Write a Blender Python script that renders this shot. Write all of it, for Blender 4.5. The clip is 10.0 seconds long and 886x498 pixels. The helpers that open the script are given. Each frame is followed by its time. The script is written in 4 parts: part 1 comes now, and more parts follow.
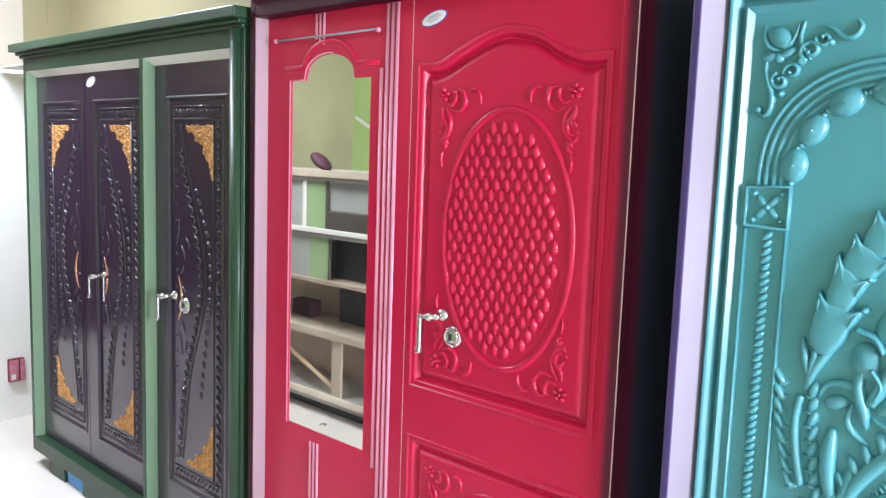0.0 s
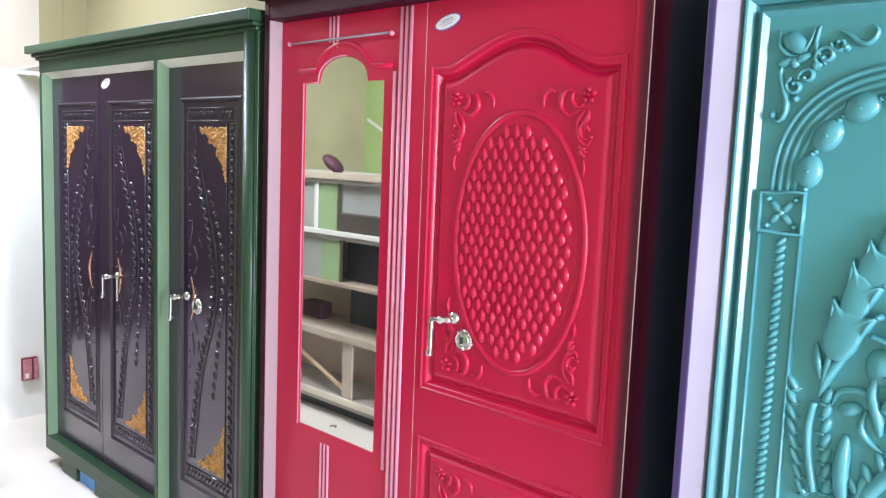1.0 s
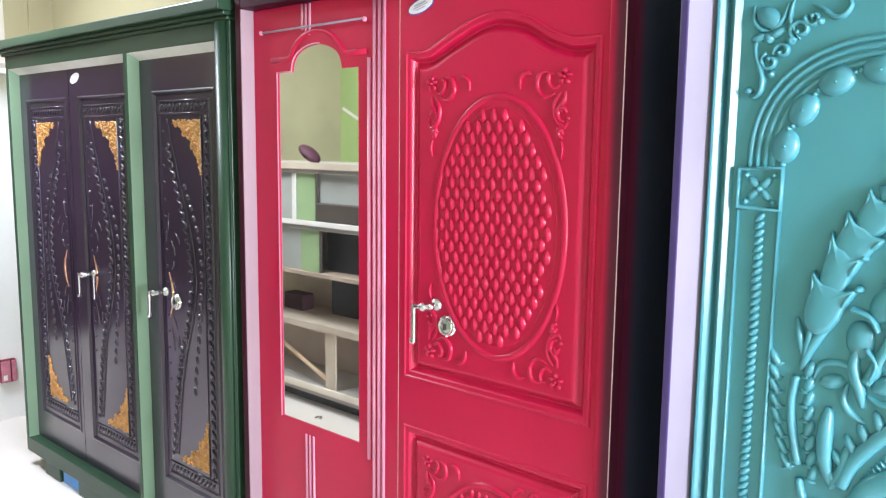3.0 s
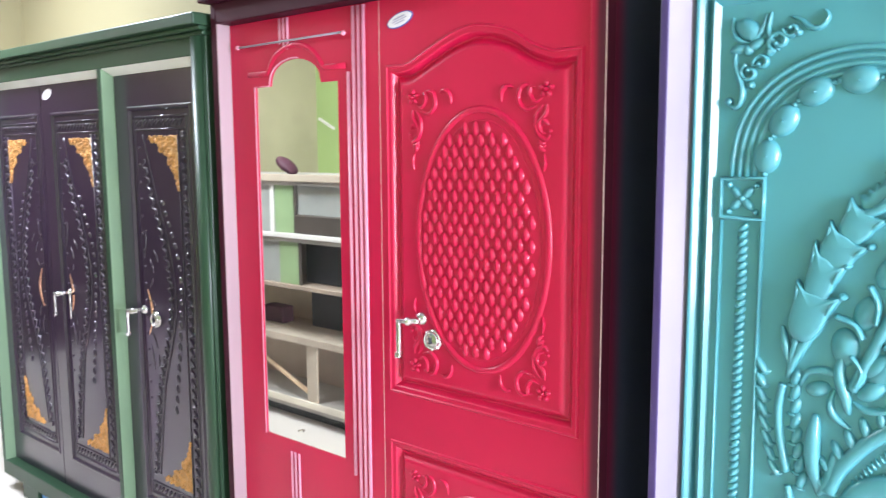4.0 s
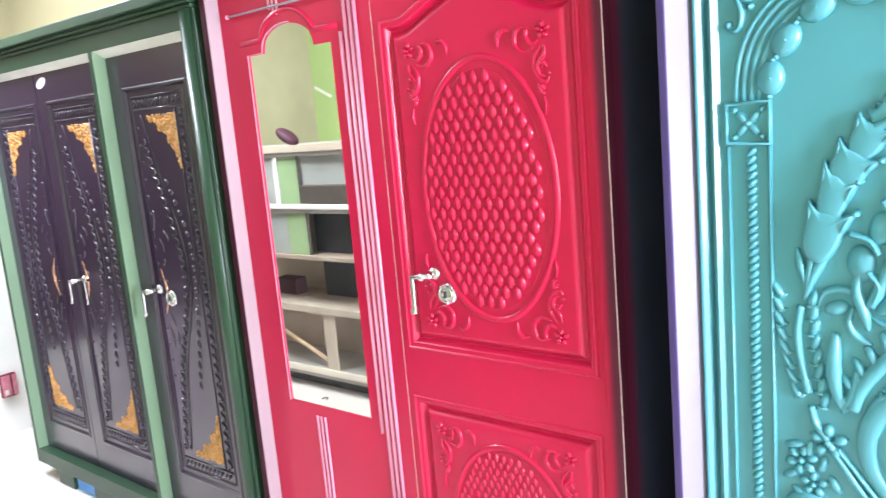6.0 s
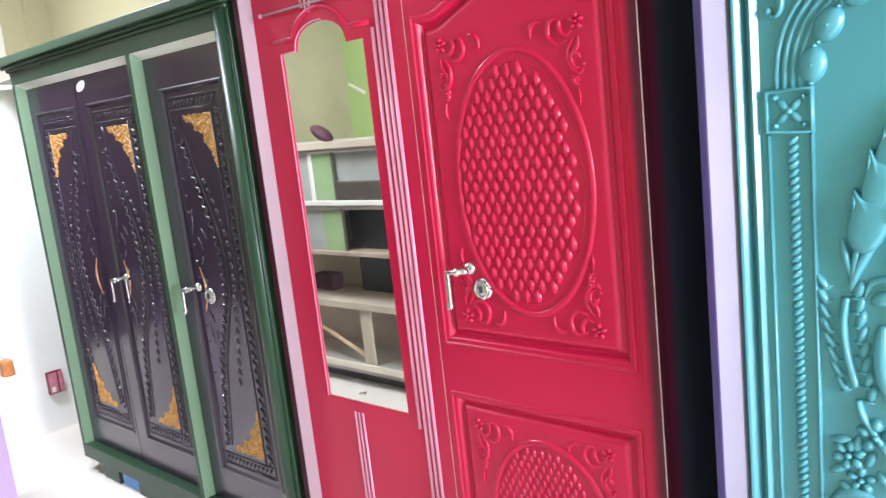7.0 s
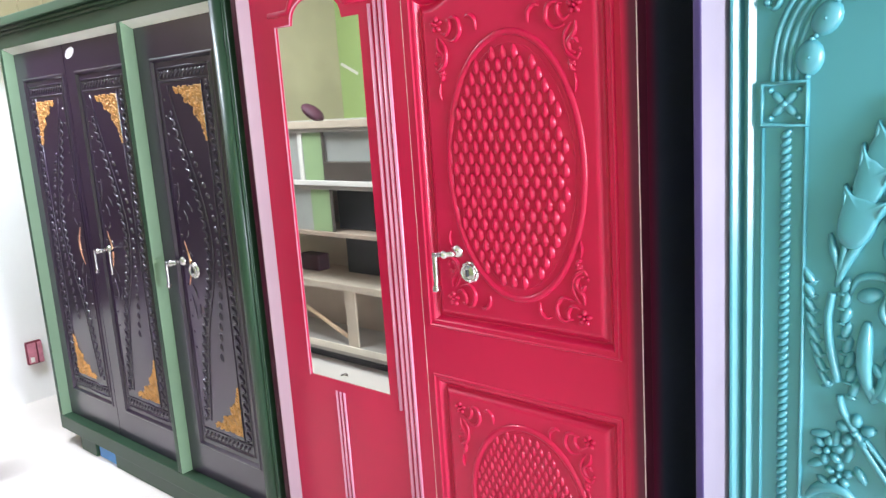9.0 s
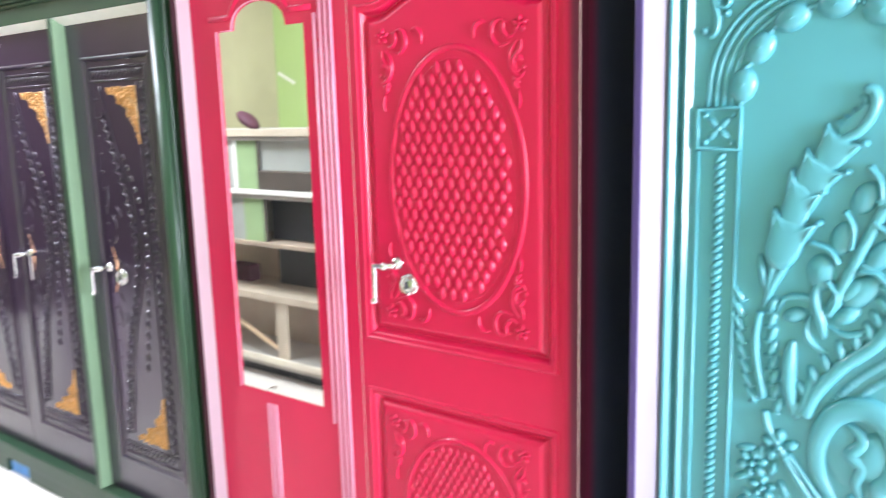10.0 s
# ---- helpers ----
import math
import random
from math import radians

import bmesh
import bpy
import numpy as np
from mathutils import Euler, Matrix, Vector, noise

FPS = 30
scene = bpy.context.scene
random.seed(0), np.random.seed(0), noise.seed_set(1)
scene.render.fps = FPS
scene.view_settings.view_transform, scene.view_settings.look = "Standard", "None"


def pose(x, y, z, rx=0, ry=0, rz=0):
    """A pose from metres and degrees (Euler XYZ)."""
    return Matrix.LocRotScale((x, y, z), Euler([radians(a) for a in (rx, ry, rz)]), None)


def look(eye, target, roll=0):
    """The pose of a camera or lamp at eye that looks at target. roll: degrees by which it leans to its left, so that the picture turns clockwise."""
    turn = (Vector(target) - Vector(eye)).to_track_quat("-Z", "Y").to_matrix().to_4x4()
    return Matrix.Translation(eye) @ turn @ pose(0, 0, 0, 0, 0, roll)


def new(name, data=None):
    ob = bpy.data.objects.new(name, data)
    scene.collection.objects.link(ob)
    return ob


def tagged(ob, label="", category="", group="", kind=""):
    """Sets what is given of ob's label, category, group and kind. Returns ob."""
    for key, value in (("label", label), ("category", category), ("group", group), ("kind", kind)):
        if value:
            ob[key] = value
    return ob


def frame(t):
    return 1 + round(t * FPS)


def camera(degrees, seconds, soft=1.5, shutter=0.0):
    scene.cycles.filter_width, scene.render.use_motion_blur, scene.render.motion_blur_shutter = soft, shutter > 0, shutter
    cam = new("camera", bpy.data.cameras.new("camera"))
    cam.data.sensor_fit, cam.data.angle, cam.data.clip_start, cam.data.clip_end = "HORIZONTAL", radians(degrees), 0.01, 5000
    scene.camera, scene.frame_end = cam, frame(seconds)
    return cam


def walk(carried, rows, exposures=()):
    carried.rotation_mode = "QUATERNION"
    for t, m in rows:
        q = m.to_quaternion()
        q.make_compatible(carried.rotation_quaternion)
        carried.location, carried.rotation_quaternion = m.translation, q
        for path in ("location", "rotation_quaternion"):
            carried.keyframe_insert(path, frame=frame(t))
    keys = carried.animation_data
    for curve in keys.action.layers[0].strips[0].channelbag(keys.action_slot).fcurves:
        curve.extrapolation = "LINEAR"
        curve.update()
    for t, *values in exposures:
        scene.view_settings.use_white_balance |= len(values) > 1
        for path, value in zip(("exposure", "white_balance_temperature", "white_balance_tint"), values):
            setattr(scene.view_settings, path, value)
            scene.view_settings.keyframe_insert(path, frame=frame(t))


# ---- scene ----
cam = camera(58.6, 10.0, soft=1.2, shutter=1.0)
PATH = [
    (0, (0.045, -1.413, 1.483), (-1.281, 0.066, 1.249), 2.0),
    (0.5, (0.044, -1.416, 1.486), (-1.297, 0.05, 1.259), 2.1),
    (1, (0.044, -1.417, 1.485), (-1.302, 0.044, 1.256), 2.3),
    (1.5, (0.047, -1.412, 1.485), (-1.294, 0.054, 1.255), 1.7),
    (2, (0.039, -1.411, 1.484), (-1.295, 0.061, 1.252), 1.5),
    (2.5, (0.043, -1.409, 1.475), (-1.275, 0.073, 1.218), 0.8),
    (4, (0.019, -1.414, 1.498), (-1.244, 0.118, 1.254), -0.3),
    (4.5, (0.025, -1.416, 1.484), (-1.168, 0.165, 1.205), -3.2),
    (5, (0.018, -1.417, 1.48), (-1.144, 0.174, 1.139), -5.0),
    (5.5, (0.017, -1.417, 1.475), (-1.2, 0.132, 1.132), -4.9),
    (7, (0.013, -1.408, 1.477), (-1.329, 0.035, 1.135), -6.3),
    (7.5, (0.009, -1.405, 1.475), (-1.353, 0.016, 1.116), -6.5),
    (8, (0.006, -1.401, 1.463), (-1.35, 0.022, 1.094), -5.8),
    (8.5, (0.004, -1.401, 1.466), (-1.333, 0.038, 1.094), -4.6),
    (9, (0.004, -1.405, 1.463), (-1.311, 0.055, 1.086), -3.9),
    (9.5, (0.001, -1.406, 1.458), (-1.277, 0.082, 1.072), -3.2),
    (10, (-0.012, -1.422, 1.459), (-1.192, 0.154, 1.111), -1.5),
]
LIGHTNESS = [(0, 0.54), (2.5, 0.58), (4.0, 0.84), (4.5, 0.94), (5.0, 1.06), (5.5, 1.22), (5.7, 1.20), (6.8, 0.66), (9.0, 0.66), (9.5, 0.80), (10.0, 1.15)]
walk(cam, [(t, look(eye, target, roll)) for t, eye, target, roll in PATH], [(t, stops, 5800, 13) for t, stops in LIGHTNESS])

# ---- world, sun, large lights, exposure ----
SUN_EL, SUN_AZ = radians(44), radians(163)
world = bpy.data.worlds.new("world")
scene.world = world
world.use_nodes = True
wn = world.node_tree
sky = wn.nodes.new("ShaderNodeTexSky")
sky.sky_type = "NISHITA"
sky.sun_disc = False
sky.sun_elevation, sky.sun_rotation = SUN_EL, SUN_AZ
wn.nodes["Background"].inputs["Strength"].default_value = 0.06
wn.links.new(sky.outputs[0], wn.nodes["Background"].inputs[0])
sun = new("sun", bpy.data.lights.new("sun", "SUN"))
sun.data.energy, sun.data.angle, sun.data.color = 5.0, radians(0.5), (1.0, 0.95, 0.88)
sun.matrix_world = look((3, -10, 10), (0, 0, 0))

# daylight through the side entrance and the doorway, and an added unseen fill tube
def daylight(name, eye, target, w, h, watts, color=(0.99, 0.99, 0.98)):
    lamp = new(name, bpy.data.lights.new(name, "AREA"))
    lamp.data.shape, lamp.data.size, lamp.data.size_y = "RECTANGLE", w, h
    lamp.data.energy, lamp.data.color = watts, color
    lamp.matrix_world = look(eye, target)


daylight("entrance_daylight", (3.05, -0.62, 1.45), (-1.0, -0.62, 1.45), 1.1, 1.75, 235, (0.955, 0.955, 1.0))
daylight("doorway_daylight", (0.15, -2.48, 1.15), (0.15, 0.0, 1.15), 1.5, 2.1, 2)
daylight("shopfront_daylight", (1.95, -2.48, 1.15), (1.95, 0.0, 1.15), 1.7, 2.1, 9)
daylight("fill_tube_glow", (-3.50, -0.62, 2.66), (-3.50, -0.62, 0.0), 0.10, 1.0, 55, (0.96, 0.99, 1.0))


# ---- materials ----
def material(name, color, rough=0.4, metal=0.0, vary=0.12, scale=6.0, bump=0.05, fine=160.0, coat=0.0, coat_rough=0.08, coat_ior=1.5, rough_vary=0.1, stain=None, stain_amount=0.0, spec=0.5):
    """Surface with blotches, fine grain, uneven gloss and a slight relief."""
    m = bpy.data.materials.new(name)
    m.use_nodes = True
    nt = m.node_tree
    bs = nt.nodes["Principled BSDF"]
    co = nt.nodes.new("ShaderNodeTexCoord")
    big = nt.nodes.new("ShaderNodeTexNoise")
    big.inputs["Scale"].default_value, big.inputs["Detail"].default_value = scale, 5
    small = nt.nodes.new("ShaderNodeTexNoise")
    small.inputs["Scale"].default_value, small.inputs["Detail"].default_value = fine, 3
    for n in (big, small):
        nt.links.new(co.outputs["Object"], n.inputs["Vector"])
    ramp = nt.nodes.new("ShaderNodeValToRGB")
    ramp.color_ramp.elements[0].position, ramp.color_ramp.elements[1].position = 0.3, 0.72
    ramp.color_ramp.elements[0].color = [c * (1 - vary) for c in color] + [1]
    ramp.color_ramp.elements[1].color = [min(1, c * (1 + vary)) for c in color] + [1]
    nt.links.new(big.outputs["Fac"], ramp.inputs["Fac"])
    out = ramp.outputs["Color"]
    if stain:
        spot = nt.nodes.new("ShaderNodeTexNoise")
        spot.inputs["Scale"].default_value, spot.inputs["Detail"].default_value = scale * 0.4, 8
        nt.links.new(co.outputs["Object"], spot.inputs["Vector"])
        mask = nt.nodes.new("ShaderNodeMapRange")
        mask.inputs["From Min"].default_value, mask.inputs["From Max"].default_value = 0.52, 0.75
        mask.inputs["To Max"].default_value = stain_amount
        nt.links.new(spot.outputs["Fac"], mask.inputs["Value"])
        mix = nt.nodes.new("ShaderNodeMixRGB")
        mix.inputs["Color2"].default_value = (*stain, 1)
        nt.links.new(mask.outputs["Result"], mix.inputs["Fac"])
        nt.links.new(out, mix.inputs["Color1"])
        out = mix.outputs["Color"]
    nt.links.new(out, bs.inputs["Base Color"])
    rr = nt.nodes.new("ShaderNodeMapRange")
    rr.inputs["To Min"].default_value, rr.inputs["To Max"].default_value = max(0.02, rough - rough_vary), rough + rough_vary
    nt.links.new(big.outputs["Fac"], rr.inputs["Value"])
    nt.links.new(rr.outputs["Result"], bs.inputs["Roughness"])
    bs.inputs["Metallic"].default_value = metal
    bs.inputs["Coat Weight"].default_value = coat
    bs.inputs["Coat Roughness"].default_value = coat_rough
    bs.inputs["Specular IOR Level"].default_value = spec
    bs.inputs["Coat IOR"].default_value = coat_ior
    if bump:
        bp = nt.nodes.new("ShaderNodeBump")
        bp.inputs["Strength"].default_value, bp.inputs["Distance"].default_value = bump, 0.002
        nt.links.new(small.outputs["Fac"], bp.inputs["Height"])
        nt.links.new(bp.outputs["Normal"], bs.inputs["Normal"])
    return m


RED = material("red_enamel", (0.485, 0.005, 0.051), 0.36, vary=0.07, scale=3, bump=0.03, spec=0.25, coat=0.22, coat_rough=0.2)
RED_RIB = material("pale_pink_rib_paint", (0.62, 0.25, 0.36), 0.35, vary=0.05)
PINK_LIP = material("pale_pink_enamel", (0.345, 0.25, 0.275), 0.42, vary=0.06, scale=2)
MAROON = material("dark_maroon_enamel", (0.040, 0.005, 0.014), 0.42, vary=0.15, scale=3, spec=0.12)
# pale cream for the highlights drawn along the red wardrobe's edges
EDGE_SHINE = material("cream_edge_highlight", (0.62, 0.46, 0.44), 0.4, vary=0.1, scale=20)
PURPLE_BLACK = material("aubergine_enamel", (0.018, 0.007, 0.025), 0.36, vary=0.2, scale=2.5, bump=0.04, spec=0.25, coat=0.92, coat_rough=0.2, coat_ior=1.60)
GREEN = material("green_enamel", (0.023, 0.054, 0.028), 0.42, vary=0.1, scale=4, bump=0.06, spec=0.25, coat=0.15, coat_rough=0.2, stain=(0.075, 0.08, 0.06), stain_amount=0.35)
GREEN_LIP = material("lit_green_enamel", (0.20, 0.30, 0.185), 0.4, vary=0.08, scale=3)
SOFFIT = material("soffit_cream", (0.85, 0.83, 0.78), 0.5, vary=0.15, scale=4, stain=(0.35, 0.36, 0.28), stain_amount=0.4)
GOLD = material("gold_paint", (0.53, 0.27, 0.08), 0.52, metal=0.1, vary=0.3, scale=40, bump=0.3, fine=220)
TEAL = material("teal_enamel", (0.066, 0.252, 0.292), 0.42, vary=0.07, scale=3, bump=0.03, spec=0.3, coat=0.55, coat_rough=0.2)
VIOLET = material("violet_enamel", (0.052, 0.030, 0.125), 0.35, vary=0.08, scale=3)
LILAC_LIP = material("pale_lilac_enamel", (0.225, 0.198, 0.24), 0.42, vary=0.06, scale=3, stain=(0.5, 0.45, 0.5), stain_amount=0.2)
CHROME = material("chrome", (0.62, 0.60, 0.60), 0.24, metal=1.0, vary=0.1, scale=30, bump=0.0, rough_vary=0.06)
BRASS = material("copper_strip", (0.62, 0.34, 0.22), 0.28, metal=0.9, vary=0.15, scale=30, bump=0.0)
WHITE_STICKER = material("white_sticker", (0.80, 0.76, 0.82), 0.35, vary=0.05, scale=30)
BLUE_INK = material("blue_ink", (0.07, 0.09, 0.38), 0.4, vary=0.1)
GREY_INK = material("grey_ink", (0.45, 0.42, 0.55), 0.4, vary=0.1)
WALL_WHITE = material("white_wall_paint", (0.88, 0.87, 0.84), 0.75, vary=0.04, scale=2, bump=0.15, fine=60, stain=(0.66, 0.60, 0.50), stain_amount=0.25)
WALL_CREAM = material("cream_wall_paint", (0.38, 0.345, 0.215), 0.75, vary=0.10, scale=3, bump=0.15, fine=60, stain=(0.20, 0.17, 0.11), stain_amount=0.65)
WALL_PALE = material("pale_cream_wall_paint", (0.42, 0.375, 0.31), 0.75, vary=0.05, scale=2, bump=0.15, fine=60, stain=(0.5, 0.44, 0.34), stain_amount=0.3)
WALL_YELLOW = material("yellow_wall_paint", (0.255, 0.22, 0.12), 0.75, vary=0.06, scale=2, bump=0.15, fine=60, stain=(0.5, 0.42, 0.22), stain_amount=0.35)
WALL_GREEN = material("green_wall_paint", (0.38, 0.50, 0.19), 0.7, vary=0.06, scale=2, bump=0.15, fine=60, stain=(0.3, 0.4, 0.16), stain_amount=0.3)
FLOOR = material("pale_cement_floor", (0.72, 0.665, 0.605), 0.5, vary=0.05, scale=3, bump=0.1, fine=80, stain=(0.5, 0.45, 0.38), stain_amount=0.35)
GROUND = material("bare_earth", (0.26, 0.21, 0.15), 0.9, vary=0.2, scale=1.5, bump=0.3, fine=40)
CEIL = material("ceiling_paint", (0.50, 0.48, 0.45), 0.8, vary=0.04, scale=2)
SHELF_CREAM = material("cream_shelf_paint", (0.72, 0.66, 0.54), 0.45, vary=0.1, scale=6)
SHELF_GREY = material("grey_sheet_metal", (0.36, 0.33, 0.30), 0.45, vary=0.15, scale=5)
SHELF_BROWN = material("brown_shelf_back", (0.20, 0.155, 0.125), 0.5, vary=0.2, scale=4)
SHELF_GREEN = material("pale_green_shelf_paint", (0.31, 0.43, 0.22), 0.5, vary=0.08, scale=4)
SHELF_PALE = material("pale_grey_shelf_paint", (0.40, 0.41, 0.385), 0.45, vary=0.1, scale=5)
SHELF_BEIGE = material("beige_shelf_paint", (0.50, 0.42, 0.33), 0.5, vary=0.1, scale=5)
SHELF_TAN = material("tan_sheet_metal", (0.40, 0.31, 0.24), 0.45, vary=0.2, scale=4)
BOX_BROWN = material("dark_brown_board", (0.075, 0.058, 0.048), 0.55, vary=0.2, scale=8)
DARK_BOX = material("dark_navy_box", (0.018, 0.018, 0.026), 0.5, vary=0.2, scale=8)
PLUM = material("plum_fabric", (0.055, 0.007, 0.022), 0.7, vary=0.25, scale=30, bump=0.3)
DOOR_BROWN = material("dark_brown_wood", (0.035, 0.018, 0.012), 0.45, vary=0.25, scale=12, bump=0.1)
JAMB_BROWN = material("orange_brown_wood", (0.34, 0.16, 0.07), 0.5, vary=0.2, scale=16, bump=0.1)
WOOD = material("pale_wood", (0.62, 0.44, 0.28), 0.55, vary=0.2, scale=30)
SOCKET_PINK = material("pink_plastic", (0.55, 0.20, 0.26), 0.4, vary=0.2, scale=30)
SOCKET_RED = material("dark_red_plastic", (0.16, 0.012, 0.03), 0.4, vary=0.2, scale=30)
AMBER = material("amber_plastic", (0.55, 0.20, 0.06), 0.35, vary=0.2, scale=30)
WHITE_PLASTIC = material("white_plastic", (0.80, 0.77, 0.72), 0.4, vary=0.05)
LILAC = material("lilac_enamel", (0.52, 0.36, 0.56), 0.42, vary=0.05, scale=2)
BLUE_PLASTIC = material("blue_plastic", (0.05, 0.25, 0.62), 0.4, vary=0.15, scale=20)
MIRROR = material("silvered_mirror", (0.77, 0.78, 0.72), 0.02, metal=0.985, vary=0.01, scale=2, bump=0.0, rough_vary=0.0)


def colour_fade(name, near, far, axis, a, b):
    """Enamel that fades from one colour to another between two places along an axis."""
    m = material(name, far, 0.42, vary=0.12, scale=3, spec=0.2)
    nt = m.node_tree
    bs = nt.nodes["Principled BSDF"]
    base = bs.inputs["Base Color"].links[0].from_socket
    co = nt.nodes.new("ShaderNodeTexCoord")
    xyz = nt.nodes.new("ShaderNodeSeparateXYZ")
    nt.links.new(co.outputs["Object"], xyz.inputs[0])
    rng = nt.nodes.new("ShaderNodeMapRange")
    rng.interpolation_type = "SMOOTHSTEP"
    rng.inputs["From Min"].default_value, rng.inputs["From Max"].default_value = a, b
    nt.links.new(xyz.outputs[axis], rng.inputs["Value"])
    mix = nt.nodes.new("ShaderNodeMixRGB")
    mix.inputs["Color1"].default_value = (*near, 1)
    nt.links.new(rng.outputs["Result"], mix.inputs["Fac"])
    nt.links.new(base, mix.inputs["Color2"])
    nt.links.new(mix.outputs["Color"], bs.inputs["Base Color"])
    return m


# red fades into maroon on the frame edge, maroon into navy along the side
STILE_FADE = colour_fade("red_to_maroon_enamel", (0.46, 0.005, 0.046), (0.085, 0.013, 0.028), "X", 0.553, 0.582)
SIDE_FADE = colour_fade("maroon_to_navy_enamel", (0.150, 0.010, 0.038), (0.055, 0.070, 0.102), "Y", -0.170, -0.11)


# ---- building blocks ----
def thing(name, label, category, group="", kind="", at=(0, 0, 0)):
    ob = new(name)
    ob.location = at
    ob.empty_display_size = 0.1
    return tagged(ob, label, category, group, kind)


def part(name, bm, mat, parent=None, label="", smooth=False):
    """Links a bmesh, in world metres, as one mesh object under a thing or part."""
    me = bpy.data.meshes.new(name)
    bmesh.ops.recalc_face_normals(bm, faces=bm.faces)
    if smooth:
        for f in bm.faces:
            f.smooth = True
    bm.to_mesh(me)
    bm.free()
    me.materials.append(mat)
    ob = new(name, me)
    if parent:
        ob.parent = parent
        off = Vector((0, 0, 0))
        p = parent
        while p:
            off += p.location
            p = p.parent
        me.transform(Matrix.Translation(-off))
    if label:
        ob["label"] = label
    return ob


def box(bm, x0, x1, y0, y1, z0, z1, bevel=0.0):
    r = bmesh.ops.create_cube(bm, size=1.0)
    bmesh.ops.transform(bm, verts=r["verts"], matrix=Matrix.Translation(((x0 + x1) / 2, (y0 + y1) / 2, (z0 + z1) / 2)) @ Matrix.Diagonal((abs(x1 - x0), abs(y1 - y0), abs(z1 - z0), 1)))
    if bevel:
        edges = list({e for v in r["verts"] for e in v.link_edges})
        bmesh.ops.bevel(bm, geom=edges, offset=bevel, segments=2, affect="EDGES", profile=0.5)


def boxpart(name, dims, mat, parent=None, label="", bevel=0.003):
    bm = bmesh.new()
    box(bm, *dims, bevel=bevel)
    return part(name, bm, mat, parent, label)


def ribbon(bm, pts, w, h, y0, closed=False, taper=False, n=5, flat=1.0):
    """A raised half-round moulding that follows points (x, z) on the upright plane y0."""
    k = len(pts)
    rows = []
    for i, (u, v) in enumerate(pts):
        a = pts[(i - 1) % k] if closed or i else pts[i]
        b = pts[(i + 1) % k] if closed or i < k - 1 else pts[i]
        t = Vector((b[0] - a[0], b[1] - a[1]))
        t = t.normalized() if t.length else Vector((1, 0))
        s = 1.0
        if taper:
            s = max(0.12, math.sin(math.pi * (0.12 + 0.76 * i / (k - 1))))
        row = []
        for j in range(n + 1):
            c = math.pi * j / n
            o, d = math.cos(c) * w / 2 * s, max(0.0, math.sin(c)) ** flat * h * s
            row.append(bm.verts.new((u - t.y * o, y0 + 0.0008 - d, v + t.x * o)))
        rows.append(row)
    for i in range(k if closed else k - 1):
        p, q = rows[i], rows[(i + 1) % k]
        for j in range(n):
            bm.faces.new((p[j], p[j + 1], q[j + 1], q[j]))
    if not closed:
        bm.faces.new(rows[0])
        bm.faces.new(rows[-1][::-1])


def dome(bm, u, v, ru, rv, h, y0, rot=0.0, seg=8, rings=3):
    """A rounded boss on the upright plane y0."""
    c, s = math.cos(radians(rot)), math.sin(radians(rot))
    last = None
    for i in range(rings):
        a = math.pi / 2 * i / rings
        k, d = math.cos(a), math.sin(a)
        row = []
        for j in range(seg):
            b = 2 * math.pi * j / seg
            x, z = ru * k * math.cos(b), rv * k * math.sin(b)
            row.append(bm.verts.new((u + x * c - z * s, y0 + 0.0008 - h * d, v + x * s + z * c)))
        if last:
            for j in range(seg):
                bm.faces.new((last[j], last[(j + 1) % seg], row[(j + 1) % seg], row[j]))
        last = row
    top = bm.verts.new((u, y0 - h, v))
    for j in range(seg):
        bm.faces.new((last[j], last[(j + 1) % seg], top))


def drop(bm, u, v, w, hgt, d, y0):
    """A leaf-shaped scale with an upright ridge: round foot, pointed top."""
    out = []
    for j in range(12):
        t = 2 * math.pi * j / 12
        out.append((w * math.sin(t) * math.sin(t / 2) ** 0.6 * 1.06, hgt * math.cos(t)))
    rows = []
    for k, m, e in ((1.0, 1.0, 0.0), (0.72, 0.93, 0.52), (0.34, 0.84, 0.90), (0.08, 0.70, 1.0)):
        rows.append([bm.verts.new((u + p * k, y0 + 0.0008 - d * e * (1 - 0.35 * abs(q / hgt)), v + q * m)) for p, q in out])
    for a, b in zip(rows, rows[1:]):
        for j in range(12):
            bm.faces.new((a[j], a[(j + 1) % 12], b[(j + 1) % 12], b[j]))
    bm.faces.new(rows[-1])


def plate(bm, outline, h, y0):
    """A pressed shape with a soft rim: the outline (x, z) raised by h on the upright plane y0."""
    k = len(outline)
    cu, cv = sum(p[0] for p in outline) / k, sum(p[1] for p in outline) / k
    last = None
    for f, e in ((1.0, 0.0), (0.965, 0.62), (0.90, 0.90), (0.72, 1.0), (0.40, 1.04)):
        row = [bm.verts.new((cu + (u - cu) * f, y0 + 0.0008 - h * e, cv + (v - cv) * f)) for u, v in outline]
        if last:
            for j in range(k):
                bm.faces.new((last[j], last[(j + 1) % k], row[(j + 1) % k], row[j]))
        last = row
    top = bm.verts.new((cu, y0 - h * 1.05, cv))
    for j in range(k):
        bm.faces.new((last[j], last[(j + 1) % k], top))


def smooth_line(pts, n=6):
    """A smooth run of points through the given ones."""
    out = []
    for i in range(len(pts) - 1):
        p0, p1, p2, p3 = pts[max(0, i - 1)], pts[i], pts[i + 1], pts[min(len(pts) - 1, i + 2)]
        for j in range(n):
            t = j / n
            out.append(tuple(0.5 * (2 * p1[k] + (p2[k] - p0[k]) * t + (2 * p0[k] - 5 * p1[k] + 4 * p2[k] - p3[k]) * t * t + (3 * p1[k] - p0[k] - 3 * p2[k] + p3[k]) * t ** 3) for k in (0, 1)))
    out.append(tuple(pts[-1]))
    return out


